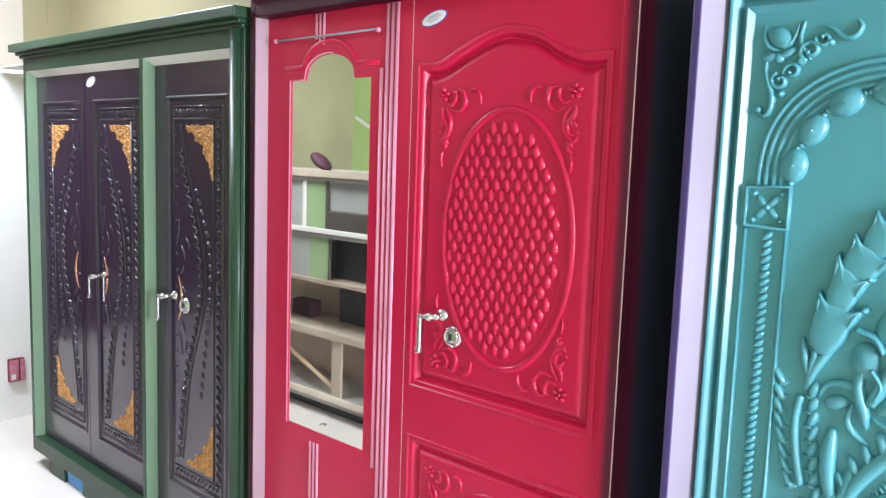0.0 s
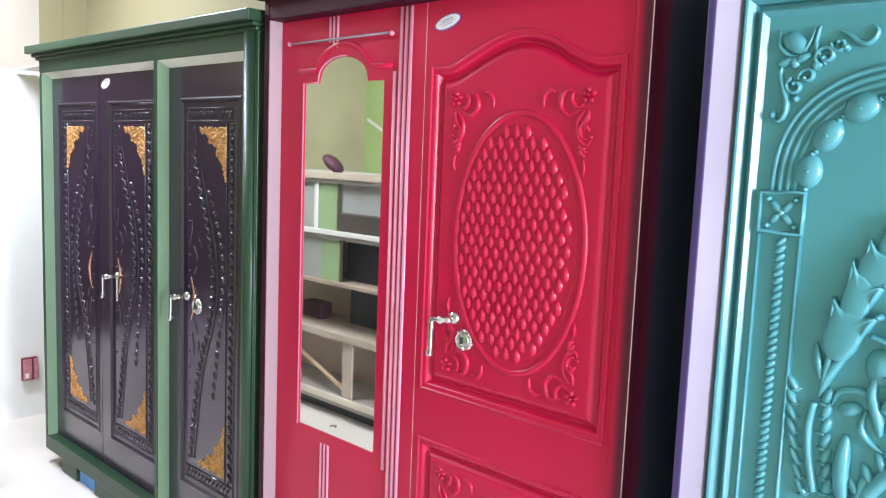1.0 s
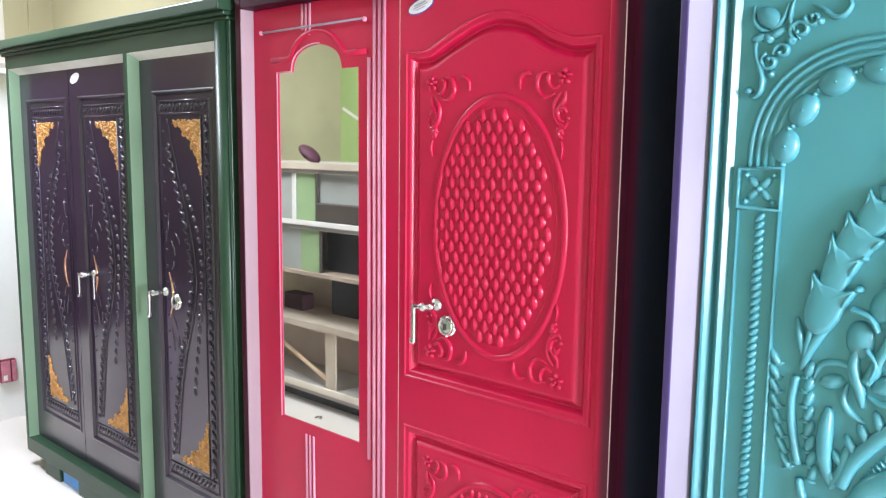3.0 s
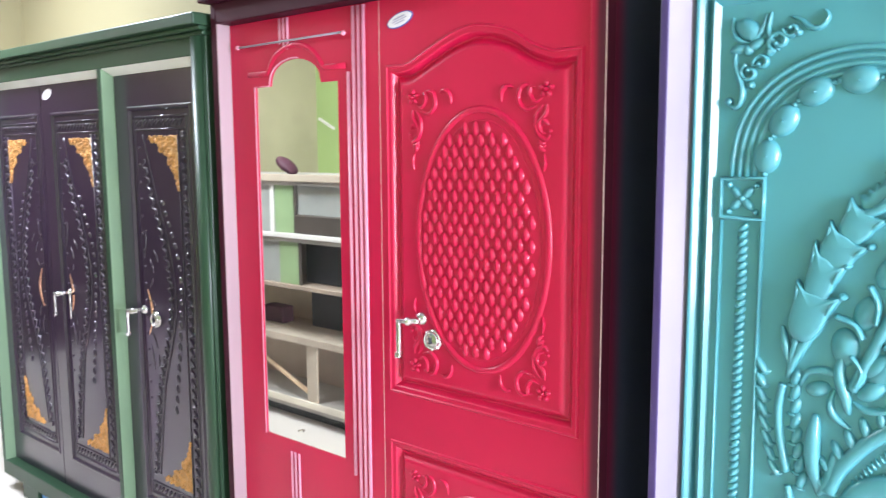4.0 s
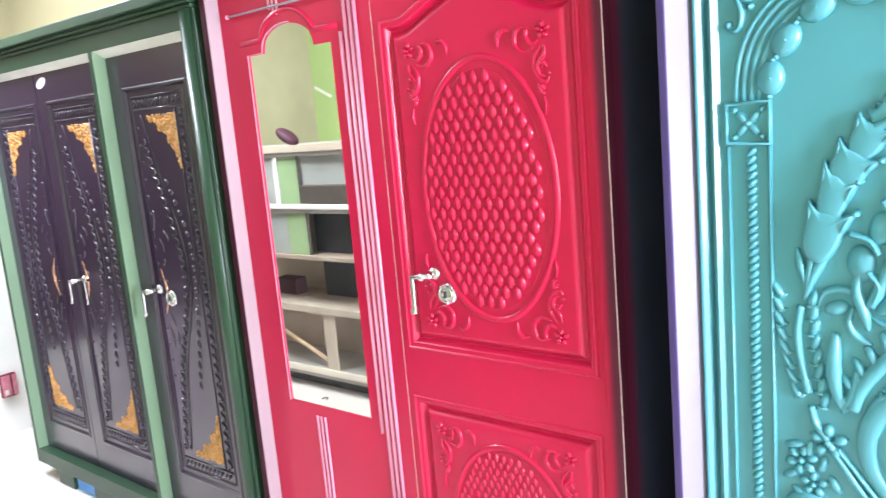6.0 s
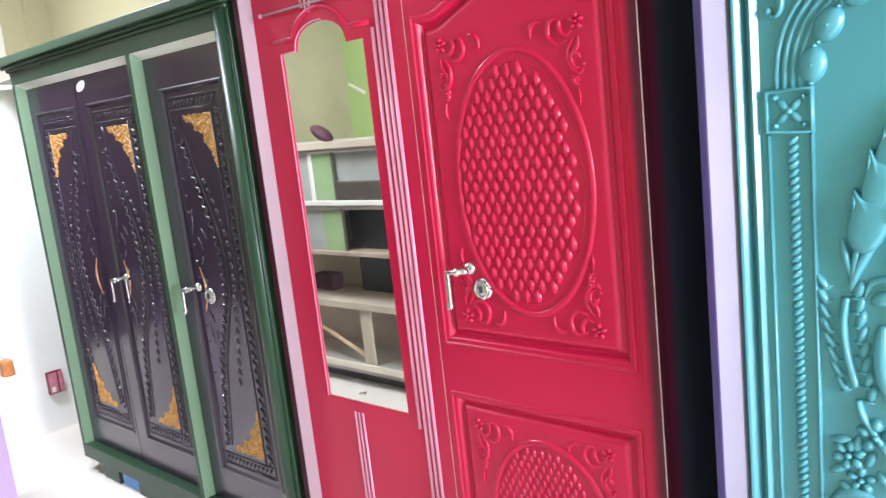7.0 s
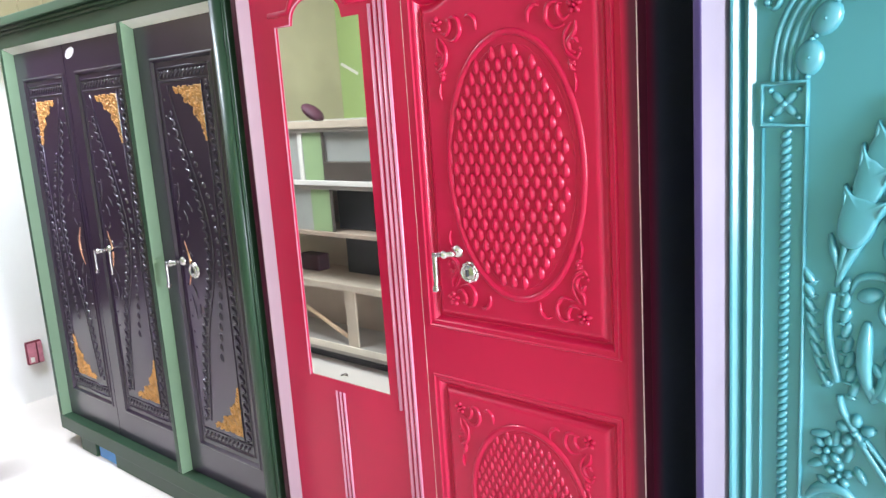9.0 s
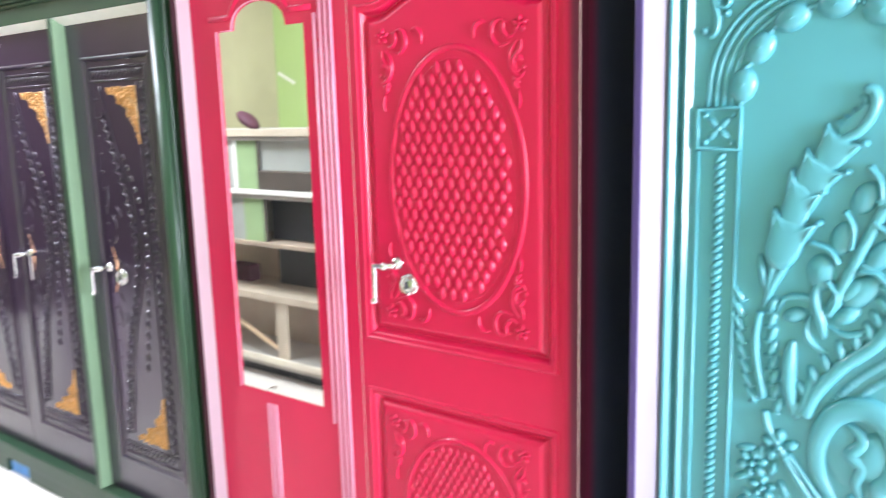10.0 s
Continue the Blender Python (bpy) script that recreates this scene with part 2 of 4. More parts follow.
def along(pts, step):
    """Points and headings at even steps along a line."""
    res, need = [], 0.0
    for a, b in zip(pts, pts[1:]):
        d = math.dist(a, b)
        while need <= d and d > 0:
            t = need / d
            res.append((a[0] + (b[0] - a[0]) * t, a[1] + (b[1] - a[1]) * t, math.degrees(math.atan2(b[1] - a[1], b[0] - a[0]))))
            need += step
        need -= d
    return res


def spiral(u, v, r0, r1, a0, a1, n=16):
    return [(u + (r0 + (r1 - r0) * i / n) * math.cos(radians(a0 + (a1 - a0) * i / n)), v + (r0 + (r1 - r0) * i / n) * math.sin(radians(a0 + (a1 - a0) * i / n))) for i in range(n + 1)]


def ellipse(u, v, ru, rv, n=64):
    return [(u + ru * math.cos(2 * math.pi * i / n), v + rv * math.sin(2 * math.pi * i / n)) for i in range(n)]


def inset(pts, d):
    """The closed outline, counter-clockwise, moved inwards by d."""
    k, out = len(pts), []
    for i in range(k):
        a, p, b = Vector(pts[i - 1]), Vector(pts[i]), Vector(pts[(i + 1) % k])
        e, f = (p - a).normalized(), (b - p).normalized()
        n0, n1 = Vector((-e.y, e.x)), Vector((-f.y, f.x))
        m = (n0 + n1)
        m = m / max(0.5, m.length_squared / 2) if m.length > 1e-6 else n0
        out.append((p.x + m.x * d, p.y + m.y * d))
    return out


def rect(x0, x1, z0, z1):
    return [(x0, z0), (x1, z0), (x1, z1), (x0, z1)]


def pressed_door(bm, outer, panels, y0, thick=0.022, holes=()):
    """A sheet-steel door leaf: a flat face with pressed panels (outline, [(inset, depth), ...]) and cut-outs."""
    edges = []

    def loop(pts, y):
        vs = [bm.verts.new((u, y, v)) for u, v in pts]
        es = [bm.edges.new((vs[i], vs[(i + 1) % len(vs)])) for i in range(len(vs))]
        return vs, es

    ov, oe = loop(outer, y0)
    edges += oe
    tops = []
    for outline, prof in panels:
        vs, es = loop(outline, y0)
        edges += es
        tops.append((outline, prof, vs))
    for outline in holes:
        vs, es = loop(outline, y0)
        edges += es
        back = [bm.verts.new((u, y0 + thick * 0.5, v)) for u, v in outline]
        for i in range(len(vs)):
            j = (i + 1) % len(vs)
            bm.faces.new((vs[i], vs[j], back[j], back[i]))
    bmesh.ops.triangle_fill(bm, use_beauty=True, use_dissolve=False, edges=edges, normal=(0, -1, 0))
    for outline, prof, vs in tops:
        last = vs
        for d, depth in prof:
            cur = [bm.verts.new((u, y0 + depth, v)) for u, v in inset(outline, d)]
            for i in range(len(cur)):
                j = (i + 1) % len(cur)
                bm.faces.new((last[i], last[j], cur[j], cur[i]))
            last = cur
        f = bm.faces.new(last)
        bmesh.ops.triangulate(bm, faces=[f])
    back = [bm.verts.new((u, y0 + thick, v)) for u, v in outer]
    for i in range(len(ov)):
        j = (i + 1) % len(ov)
        bm.faces.new((ov[i], ov[j], back[j], back[i]))


def rod_x(bm, p, q, r, seg=10):
    """A round bar between two points."""
    p, q = Vector(p), Vector(q)
    m = Matrix.Translation((p + q) / 2) @ (q - p).to_track_quat("Z", "Y").to_matrix().to_4x4()
    bmesh.ops.create_cone(bm, cap_ends=True, segments=seg, radius1=r, radius2=r, depth=(q - p).length, matrix=m)


def ball(bm, c, r, squash=(1, 1, 1), seg=12):
    bmesh.ops.create_uvsphere(bm, u_segments=seg, v_segments=seg // 2 + 2, radius=r, matrix=Matrix.Translation(c) @ Matrix.Diagonal((*squash, 1)))


def lever_handle(parent, x, z, y0, drop=0.085):
    """Chrome lever with a rosette; the lever points down when locked."""
    bm = bmesh.new()
    dome(bm, x, z, 0.017, 0.017, 0.012, y0, seg=16, rings=4)
    rod_x(bm, (x, y0, z), (x - 0.004, y0 - 0.042, z), 0.0075)
    rod_x(bm, (x + 0.018, y0 - 0.042, z + 0.003), (x - 0.034, y0 - 0.044, z - 0.003), 0.0065)
    ball(bm, (x - 0.004, y0 - 0.043, z), 0.0115)
    ball(bm, (x + 0.020, y0 - 0.042, z + 0.003), 0.008)
    h = part("door_handle", bm, CHROME, parent, "chrome lever handle", smooth=True)
    bm = bmesh.new()
    box(bm, x - 0.041, x - 0.029, y0 - 0.050, y0 - 0.038, z - drop, z + 0.004, bevel=0.004)
    box(bm, x - 0.043, x - 0.027, y0 - 0.053, y0 - 0.036, z - drop - 0.006, z - drop + 0.010, bevel=0.004)
    part("lever", bm, CHROME, h)
    return h


def lock_rosette(parent, x, z, y0, r=0.026):
    bm = bmesh.new()
    dome(bm, x, z, r, r, 0.010, y0, seg=20, rings=4)
    ribbon(bm, ellipse(x, z, r * 0.72, r * 0.72, 20), 0.006, 0.012, y0, closed=True)
    for k in range(8):
        a = k * math.pi / 4
        dome(bm, x + r * 0.86 * math.cos(a), z + r * 0.86 * math.sin(a), 0.005, 0.005, 0.008, y0, seg=6, rings=2)
    lk = part("lock", bm, CHROME, parent, "round chrome lock escutcheon", smooth=True)
    bm = bmesh.new()
    box(bm, x - 0.002, x + 0.002, y0 - 0.0135, y0 - 0.0095, z - 0.008, z + 0.008)
    part("keyhole", bm, DARK_BOX, lk)


def oval_sticker(parent, x, z, y0, ru, rv, rot, bars=True):
    def flat(pts, y):
        b = bmesh.new()
        lo = [b.verts.new((u, y + 0.0012, v)) for u, v in pts]
        hi = [b.verts.new((u, y, v)) for u, v in pts]
        b.faces.new(hi)
        for i in range(len(pts)):
            j = (i + 1) % len(pts)
            b.faces.new((lo[i], lo[j], hi[j], hi[i]))
        return b
    c, s = math.cos(radians(rot)), math.sin(radians(rot))

    def turn(pts):
        return [(x + u * c - v * s, z + u * s + v * c) for u, v in pts]
    rim = part("sticker", flat(turn(ellipse(0, 0, ru, rv, 28)), y0 - 0.0015), BLUE_INK if bars else WHITE_STICKER, parent, "oval maker's sticker")
    if bars:
        part("sticker_face", flat(turn(ellipse(0, 0, ru * 0.92, rv * 0.84, 28)), y0 - 0.0028), WHITE_STICKER, rim)
        for k, (w, hgt) in enumerate(((0.55, 0.10), (0.7, 0.07), (0.45, 0.07))):
            v0 = rv * (0.3 - 0.32 * k)
            part("print_bar", flat(turn(rect(-ru * w * 0.8, ru * w * 0.8, v0 - rv * hgt, v0 + rv * hgt)), y0 - 0.0042), GREY_INK, rim)


def flower(bm, u, v, r, y0, petals=5):
    for k in range(petals):
        a = 2 * math.pi * k / petals + 0.3
        dome(bm, u + r * 0.62 * math.cos(a), v + r * 0.62 * math.sin(a), r * 0.42, r * 0.32, r * 0.4, y0, math.degrees(a))
    dome(bm, u, v, r * 0.26, r * 0.26, r * 0.5, y0)


# ---- room ----
XL, XR, YB, YF, ZC = -4.40, 3.10, 0.46, -2.50, 2.75
bm = bmesh.new()
box(bm, XL - 0.2, 9.0, YF - 0.2, YB + 0.2, -0.12, 0.0)
tagged(part("floor", bm, FLOOR), "pale cream cement floor, worn and bright", "floor", kind="structure")
bm = bmesh.new()
box(bm, -60, 90, -70, 70, -0.4, -0.13)
tagged(part("ground", bm, GROUND), "brown bare ground outside the shop", "ground", kind="structure")
bm = bmesh.new()
box(bm, XL - 0.2, XR + 0.15, YF - 0.2, YB + 0.2, ZC, ZC + 0.15)
tagged(part("ceiling", bm, CEIL), "plain white painted ceiling", "ceiling", kind="structure")
bm = bmesh.new()
box(bm, XL, XR + 0.15, YB, YB + 0.15, 0, ZC)
tagged(part("wall_north", bm, WALL_YELLOW), "yellow-cream painted wall behind the wardrobes", "wall", kind="structure")
bm = bmesh.new()
box(bm, XL - 0.15, XL, YF - 0.15, YB + 0.15, 0, ZC)
tagged(part("wall_west", bm, WALL_CREAM), "cream painted end wall with faint stains", "wall", kind="structure")
bm = bmesh.new()
for x0, x1, z0, z1 in ((XL, -3.75, 0, ZC), (-3.75, -2.45, 0, 1.45), (-3.75, -2.45, 2.20, ZC), (-2.45, -0.60, 0, ZC), (-0.60, 0.90, 2.20, ZC), (0.90, 1.10, 0, ZC), (1.10, 2.80, 2.20, ZC), (2.80, XR + 0.15, 0, ZC)):
    box(bm, x0, x1, YF - 0.15, YF, z0, z1)
tagged(part("wall_south", bm, WALL_GREEN), "lime green painted wall facing the wardrobes", "wall", kind="structure")
# unseen sheet added outside to keep sun off the doorway floor
bm = bmesh.new()
box(bm, -0.9, 3.2, -4.9, YF - 0.15, 2.24, 2.30)
tagged(part("awning", bm, SHELF_GREY), "unseen grey sheet added over the doorway to block sun", "awning", kind="structure")
bm = bmesh.new()
box(bm, XR, XR + 0.15, YF, -2.42, 0, ZC)
box(bm, XR, XR + 0.15, 0.02, YB, 0, ZC)
box(bm, XR, XR + 0.15, -2.42, 0.02, 2.38, ZC)
tagged(part("wall_east", bm, WALL_WHITE), "front wall with the wide open shop entrance", "wall", kind="structure")
bm = bmesh.new()
box(bm, XL, XL + 0.006, -0.165, 0.225, 0.0, 1.85)
tagged(part("trim", bm, WALL_WHITE), "white painted stretch of the end wall", "trim", kind="structure")
bm = bmesh.new()
box(bm, XL, XL + 0.005, -1.50, 0.225, 2.08, ZC)
box(bm, XL, XL + 0.005, -0.165, 0.225, 1.85, 2.08)
tagged(part("trim", bm, WALL_PALE), "pale cream painted upper part of the end wall", "trim", kind="structure")
# yellow pilaster in the corner behind the green wardrobe
bm = bmesh.new()
box(bm, XL, XL + 0.012, 0.225, YB, 0.0, ZC)
box(bm, XL + 0.012, XL + 0.03, 0.34, YB, 0.0, ZC)
tagged(part("trim", bm, WALL_YELLOW), "yellow-cream painted corner strip on the end wall", "trim", kind="structure")

# unseen brown door, added so the glossy wardrobe doors reflect something dark
dr = tagged(boxpart("unseen_door", (XL, XL + 0.035, -1.46, -0.192, 0.004, 2.04), DOOR_BROWN, bevel=0.003), "unseen dark brown closed door, added for darker reflections", "door", kind="structure")
for y0, y1, z0, z1 in ((-1.485, -1.46, 0, 2.065), (-0.192, -0.166, 0, 2.065), (-1.46, -0.192, 2.04, 2.065)):
    boxpart("jamb", (XL, XL + 0.045, y0, y1, z0, z1), JAMB_BROWN, dr, "orange-brown wooden jamb")
for z0, z1 in ((0.20, 0.92), (1.08, 1.88)):
    boxpart("panel", (XL + 0.035, XL + 0.042, -1.36, -0.29, z0, z1), DOOR_BROWN, dr, bevel=0.003)

# white sheet added low down to brighten reflections in the wardrobe doors
boxpart("reflected_sheet", (XL + 0.042, XL + 0.046, -1.45, -0.196, 0.01, 0.41), WHITE_PLASTIC, dr, "white sheet added as a bright reflection for the wardrobe doors")

# unseen tube on the ceiling, added to brighten the end wall
tl = thing("fill_tube", "unseen white fluorescent tube added to the ceiling as fill light", "light", at=(-3.50, -0.62, ZC))
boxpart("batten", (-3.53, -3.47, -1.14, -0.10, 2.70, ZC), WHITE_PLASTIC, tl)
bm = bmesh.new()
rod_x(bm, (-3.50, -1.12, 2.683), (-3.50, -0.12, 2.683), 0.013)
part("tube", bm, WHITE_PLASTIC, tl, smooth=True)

# ---- green wardrobe with three aubergine doors ----
GF, GD = -0.040, 0.004
gw = thing("wardrobe", "green steel wardrobe with three aubergine doors and gilt corner ornaments", "wardrobe", "wardrobes in the row", at=(-2.85, 0.2, 0))
boxpart("carcass", (-3.675, -2.0, GD + 0.024, 0.42, 0.10, 1.86), GREEN, gw)
# stiles: green fronts, return sides in a lighter green that stands for light
for x0, x1 in ((-3.69, -3.665), (-2.650, -2.624)):
    boxpart("stile", (x0, x1, GF, GD + 0.03, 0.14, 1.784), GREEN, gw)
    boxpart("stile_return", (x1, x1 + 0.003, GF + 0.002, GD + 0.022, 0.138, 1.785), GREEN_LIP, gw, "inner side in lighter green that stands for light", bevel=0)
boxpart("stile", (-2.073, -1.999, GF - 0.003, GD + 0.03, 0.14, 1.838), GREEN, gw)
for xx, ww, hh in ((-2.038, 0.050, 0.020), (-2.070, 0.006, 0.005), (-2.006, 0.006, 0.005)):
    bm = bmesh.new()
    ribbon(bm, [(xx, 0.142), (xx, 1.837)], ww, hh, GF - 0.003, n=12)
    part("bead", bm, GREEN, gw, smooth=True)
boxpart("bottom_rail", (-3.69, -2.0, GF, GD + 0.03, 0.072, 0.138), GREEN, gw)
boxpart("top_rail", (-3.69, -2.0, GF, GD + 0.03, 1.785, 1.845), GREEN, gw)
for x0, x1 in ((-3.662, -2.652), (-2.620, -2.075)):
    bm = bmesh.new()
    tri = [(GF + 0.001, 1.786), (GD + 0.001, 1.762), (GD + 0.001, 1.786)]
    lo = [bm.verts.new((x0, y, z)) for y, z in tri]
    hi = [bm.verts.new((x1, y, z)) for y, z in tri]
    for i in range(3):
        bm.faces.new((lo[i], lo[(i + 1) % 3], hi[(i + 1) % 3], hi[i]))
    bm.faces.new(lo)
    bm.faces.new(hi)
    part("soffit", bm, SOFFIT, gw, "pale cream underside of the frame")
# stepped cornice
for k, (ov, z0, z1) in enumerate(((0.012, 1.838, 1.851), (0.026, 1.851, 1.864), (0.048, 1.864, 1.898))):
    boxpart("cornice_step", (-3.69 - ov * 0.75, -2.0 + ov * 0.2, GF - ov, 0.42, z0, z1), GREEN, gw, bevel=0.004)
# plinth with cut-outs
for x0, x1 in ((-3.53, -3.38), (-3.20, -2.54), (-2.36, -2.06)):
    boxpart("plinth_foot", (x0, x1, GF + 0.012, 0.38, 0.0, 0.074), GREEN, gw)


def gilt_corner(bm, u, v, su, sv, y0, w=0.185, hgt=0.195):
    """An L-shaped cast leaf ornament that fills a corner."""
    n = 40
    pts = [(0, 0)]
    for i in range(n + 1):
        t = i / n
        a = (1 - t) ** 1.45
        b = t ** 1.45
        wob = 1 + 0.11 * math.sin(t * 25) + 0.07 * math.sin(t * 61)
        pts.append((a * w * (wob if 0.05 < t < 0.95 else 1), b * hgt * (wob if 0.05 < t < 0.95 else 1) + 0.012 * (1 - t)))
    lo = [bm.verts.new((u + su * p, y0 + 0.001, v + sv * q)) for p, q in pts]
    hi = [bm.verts.new((u + su * (p * 0.97 + 0.001), y0 - 0.003, v + sv * (q * 0.97 + 0.001))) for p, q in pts]
    for i in range(1, len(pts) - 1):
        bm.faces.new((hi[0], hi[i], hi[i + 1]))
    for i in range(len(pts)):
        j = (i + 1) % len(pts)
        bm.faces.new((lo[i], lo[j], hi[j], hi[i]))
    rnd = random.Random(5)
    for k in range(90):
        t = rnd.random()
        s = 0.12 + 0.86 * rnd.random()
        p, q = (1 - t) ** 1.45 * w * s + 0.004, t ** 1.45 * hgt * s + 0.004
        dome(bm, u + su * p, v + sv * q, 0.003 + 0.007 * rnd.random(), 0.0022 + 0.003 * rnd.random(), 0.0025 + 0.0035 * rnd.random(), y0 - 0.003, rnd.random() * 180, seg=6, rings=2)
    # leaf scrolls along the ragged edge
    for k in range(3, n - 1, 3):
        p, q = pts[k]
        ribbon(bm, [(u + su * x, v + sv * z) for x, z in spiral(p * 0.93, q * 0.93, 0.011, 0.003, 40 * k, 40 * k + 300, 8)], 0.004, 0.006, y0 - 0.001)


def running_wave(bm, line, pitch, amp, y0, side):
    """A raised running-wave band: a hooked step at every pitch along the line."""
    pts = []
    for u, v, hd in along(line, pitch):
        c, sn = math.cos(radians(hd)), math.sin(radians(hd))
        for p, q in ((0.0, -1.0), (0.30, -0.85), (0.42, 0.2), (0.36, 0.95), (0.62, 0.9), (0.84, -0.3)):
            o = q * amp * side
            pts.append((u + p * pitch * c + o * sn, v + p * pitch * sn - o * c))
    ribbon(bm, smooth_line(pts, 2), 0.0082, 0.0074, y0, n=5)


def carved_door(x0, x1, p0, p1, side, name_handle, copper=True):
    """One aubergine leaf: pressed panel p0..p1, bead chains that bow towards the gilt side."""
    z0, z1, q0, q1 = 0.140, 1.768, 0.262, 1.656
    y = GD
    bm = bmesh.new()
    pressed_door(bm, rect(x0, x1, z0, z1), [(rect(p0, p1, q0, q1), [(0.005, -0.004), (0.010, -0.004), (0.017, 0.006), (0.034, 0.006), (0.039, 0.001), (0.046, 0.004)])], y)
    leaf = part("door", bm, PURPLE_BLACK, gw, "glossy aubergine door with pressed beadwork")
    yf = y + 0.004
    a, b, c, d = p0 + 0.046, p1 - 0.046, q0 + 0.046, q1 - 0.046
    bm = bmesh.new()
    # rope bands along the top and the bottom
    for zz in (d - 0.012, c + 0.012):
        for u, v, _ in along([(a + 0.01, zz), (b - 0.008, zz)], 0.0235):
            ribbon(bm, smooth_line([(u - 0.009, v - 0.012), (u - 0.004, v), (u + 0.005, v + 0.006), (u + 0.008, v + 0.013)], 3), 0.012, 0.008, yf, taper=True)
        for o in (-0.021, 0.021):
            ribbon(bm, [(a, zz + o), (b, zz + o)], 0.008, 0.006, yf)
    # wave chain down the gilt side, dots down the other
    ug, uo = (b - 0.012, a + 0.014) if side > 0 else (a + 0.012, b - 0.014)
    running_wave(bm, [(ug, c + 0.04), (ug, d - 0.04)], 0.034, 0.0095, yf, side)
    ribbon(bm, [(ug - side * 0.030, c + 0.04), (ug - side * 0.030, d - 0.04)], 0.006, 0.005, yf)
    for u, v, _ in along([(uo, c + 0.34), (uo, d - 0.06)], 0.058):
        dome(bm, u, v, 0.006, 0.006, 0.005, yf, 0, seg=6)
    # bowed chains
    near = 1 if side > 0 else -1
    m = uo + near * 0.030
    bow = smooth_line([(m, d - 0.05), (m + near * 0.060, 1.37), (m + near * 0.130, 1.18), (m + near * 0.155, 1.03), (m + near * 0.130, 0.89), (m + near * 0.060, 0.69), (m + near * 0.006, c + 0.07)])
    ribbon(bm, bow, 0.006, 0.005, yf)
    half = [p for p in bow if p[1] < 1.50]
    running_wave(bm, [(p[0] - near * 0.030, p[1]) for p in half], 0.036, 0.008, yf, near)
    for u, v, hd in along([(p[0] - near * 0.014, p[1]) for p in bow if p[1] < 0.85], 0.016):
        dome(bm, u, v, 0.005, 0.005, 0.0035, yf, 0, seg=5, rings=2)
    drops = smooth_line([(m + near * 0.098, 1.335), (m + near * 0.168, 1.185), (m + near * 0.186, 1.07), (m + near * 0.172, 0.916), (m + near * 0.139, 0.713), (m + near * 0.121, 0.598)])
    for k, (u, v, hd) in enumerate(along(drops, 0.038)):
        dome(bm, u, v, 0.0165 if v < 0.95 else 0.0130, 0.0090, 0.008, yf, hd + 25 * near, seg=7)
    # feather strokes beside the handle
    for k, (du, zz, ln, lean) in enumerate(((-0.005, 1.19, 0.10, 12), (0.030, 1.12, 0.05, -24), (0.024, 1.06, 0.035, 30), (0.030, 0.985, 0.03, -20), (0.028, 0.86, 0.06, -28), (0.012, 0.80, 0.09, -12), (0.046, 0.79, 0.05, 10), (0.060, 1.155, 0.045, -35))):
        s, cc = math.sin(radians(lean * near)), math.cos(radians(lean))
        u = uo + near * (du + 0.012)
        ribbon(bm, [(u - s * ln / 2, zz - cc * ln / 2), (u + near * 0.006, zz), (u + s * ln / 2, zz + cc * ln / 2)], 0.009, 0.006, yf, taper=True)
    part("beadwork", bm, PURPLE_BLACK, leaf, "pressed bead and rope pattern", smooth=True)
    uc = b - 0.040 if side > 0 else a + 0.040
    for v, sv in ((d - 0.052, -1), (c + 0.052, 1)):
        bm = bmesh.new()
        gilt_corner(bm, uc, v, -side, sv, yf)
        part("gilt_ornament", bm, GOLD, leaf, "gold painted leaf corner ornament", smooth=True)
    if copper:
        u = uo + near * 0.010
        bm = bmesh.new()
        ribbon(bm, smooth_line([(u, 1.034), (u + near * 0.020, 0.985), (u + near * 0.024, 0.955), (u + near * 0.018, 0.92), (u - near * 0.002, 0.876)]), 0.009, 0.007, yf, taper=True)
        part("copper_strip", bm, BRASS, leaf, "thin copper-coloured arc", smooth=True)
    return leaf


leaf_a = carved_door(-3.660, -3.186, -3.600, -3.208, -1, False)
leaf_b = carved_door(-3.182, -2.655, -3.108, -2.714, 1, True)
leaf_c = carved_door(-2.618, -2.078, -2.540, -2.155, 1, True)
for leaf, x in ((leaf_b, -3.035), (leaf_c, -2.490)):
    lever_handle(leaf, x, 0.962, GD)
bm = bmesh.new()
rod_x(bm, (-3.012, GD, 0.960), (-2.972, GD - 0.030, 0.963), 0.006)
box(bm, -2.978, -2.966, GD - 0.036, GD - 0.026, 0.872, 0.966, bevel=0.003)
part("key_lever", bm, CHROME, leaf_b, "small hanging chrome lever")
lock_rosette(leaf_c, -2.420, 0.935, GD, 0.028)
oval_sticker(leaf_b, -3.125, 1.726, GD, 0.040, 0.018, 16, bars=False)

bm = bmesh.new()
box(bm, -3.372, -3.208, -0.02, 0.14, 0.0, 0.071, bevel=0.01)
tagged(part("plastic_box", bm, BLUE_PLASTIC), "blue plastic box pushed under the green wardrobe", "box")

# ---- red wardrobe with a mirror door and a panelled door ----
RF, RD = -0.045, 0.0
rw = thing("wardrobe", "red steel wardrobe with a long mirror door and an oval-panelled door", "wardrobe", "wardrobes in the row", at=(-1.32, 0.2, 0))
boxpart("carcass", (-1.965, -0.729, RD + 0.026, 0.42, 0.07, 1.92), SIDE_FADE, rw, "navy-black sides with a maroon front edge")
boxpart("stile", (-1.967, -1.943, RF, RD + 0.03, 0.07, 1.92), MAROON, rw)
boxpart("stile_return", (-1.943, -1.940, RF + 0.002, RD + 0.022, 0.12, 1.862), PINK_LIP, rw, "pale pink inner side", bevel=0)
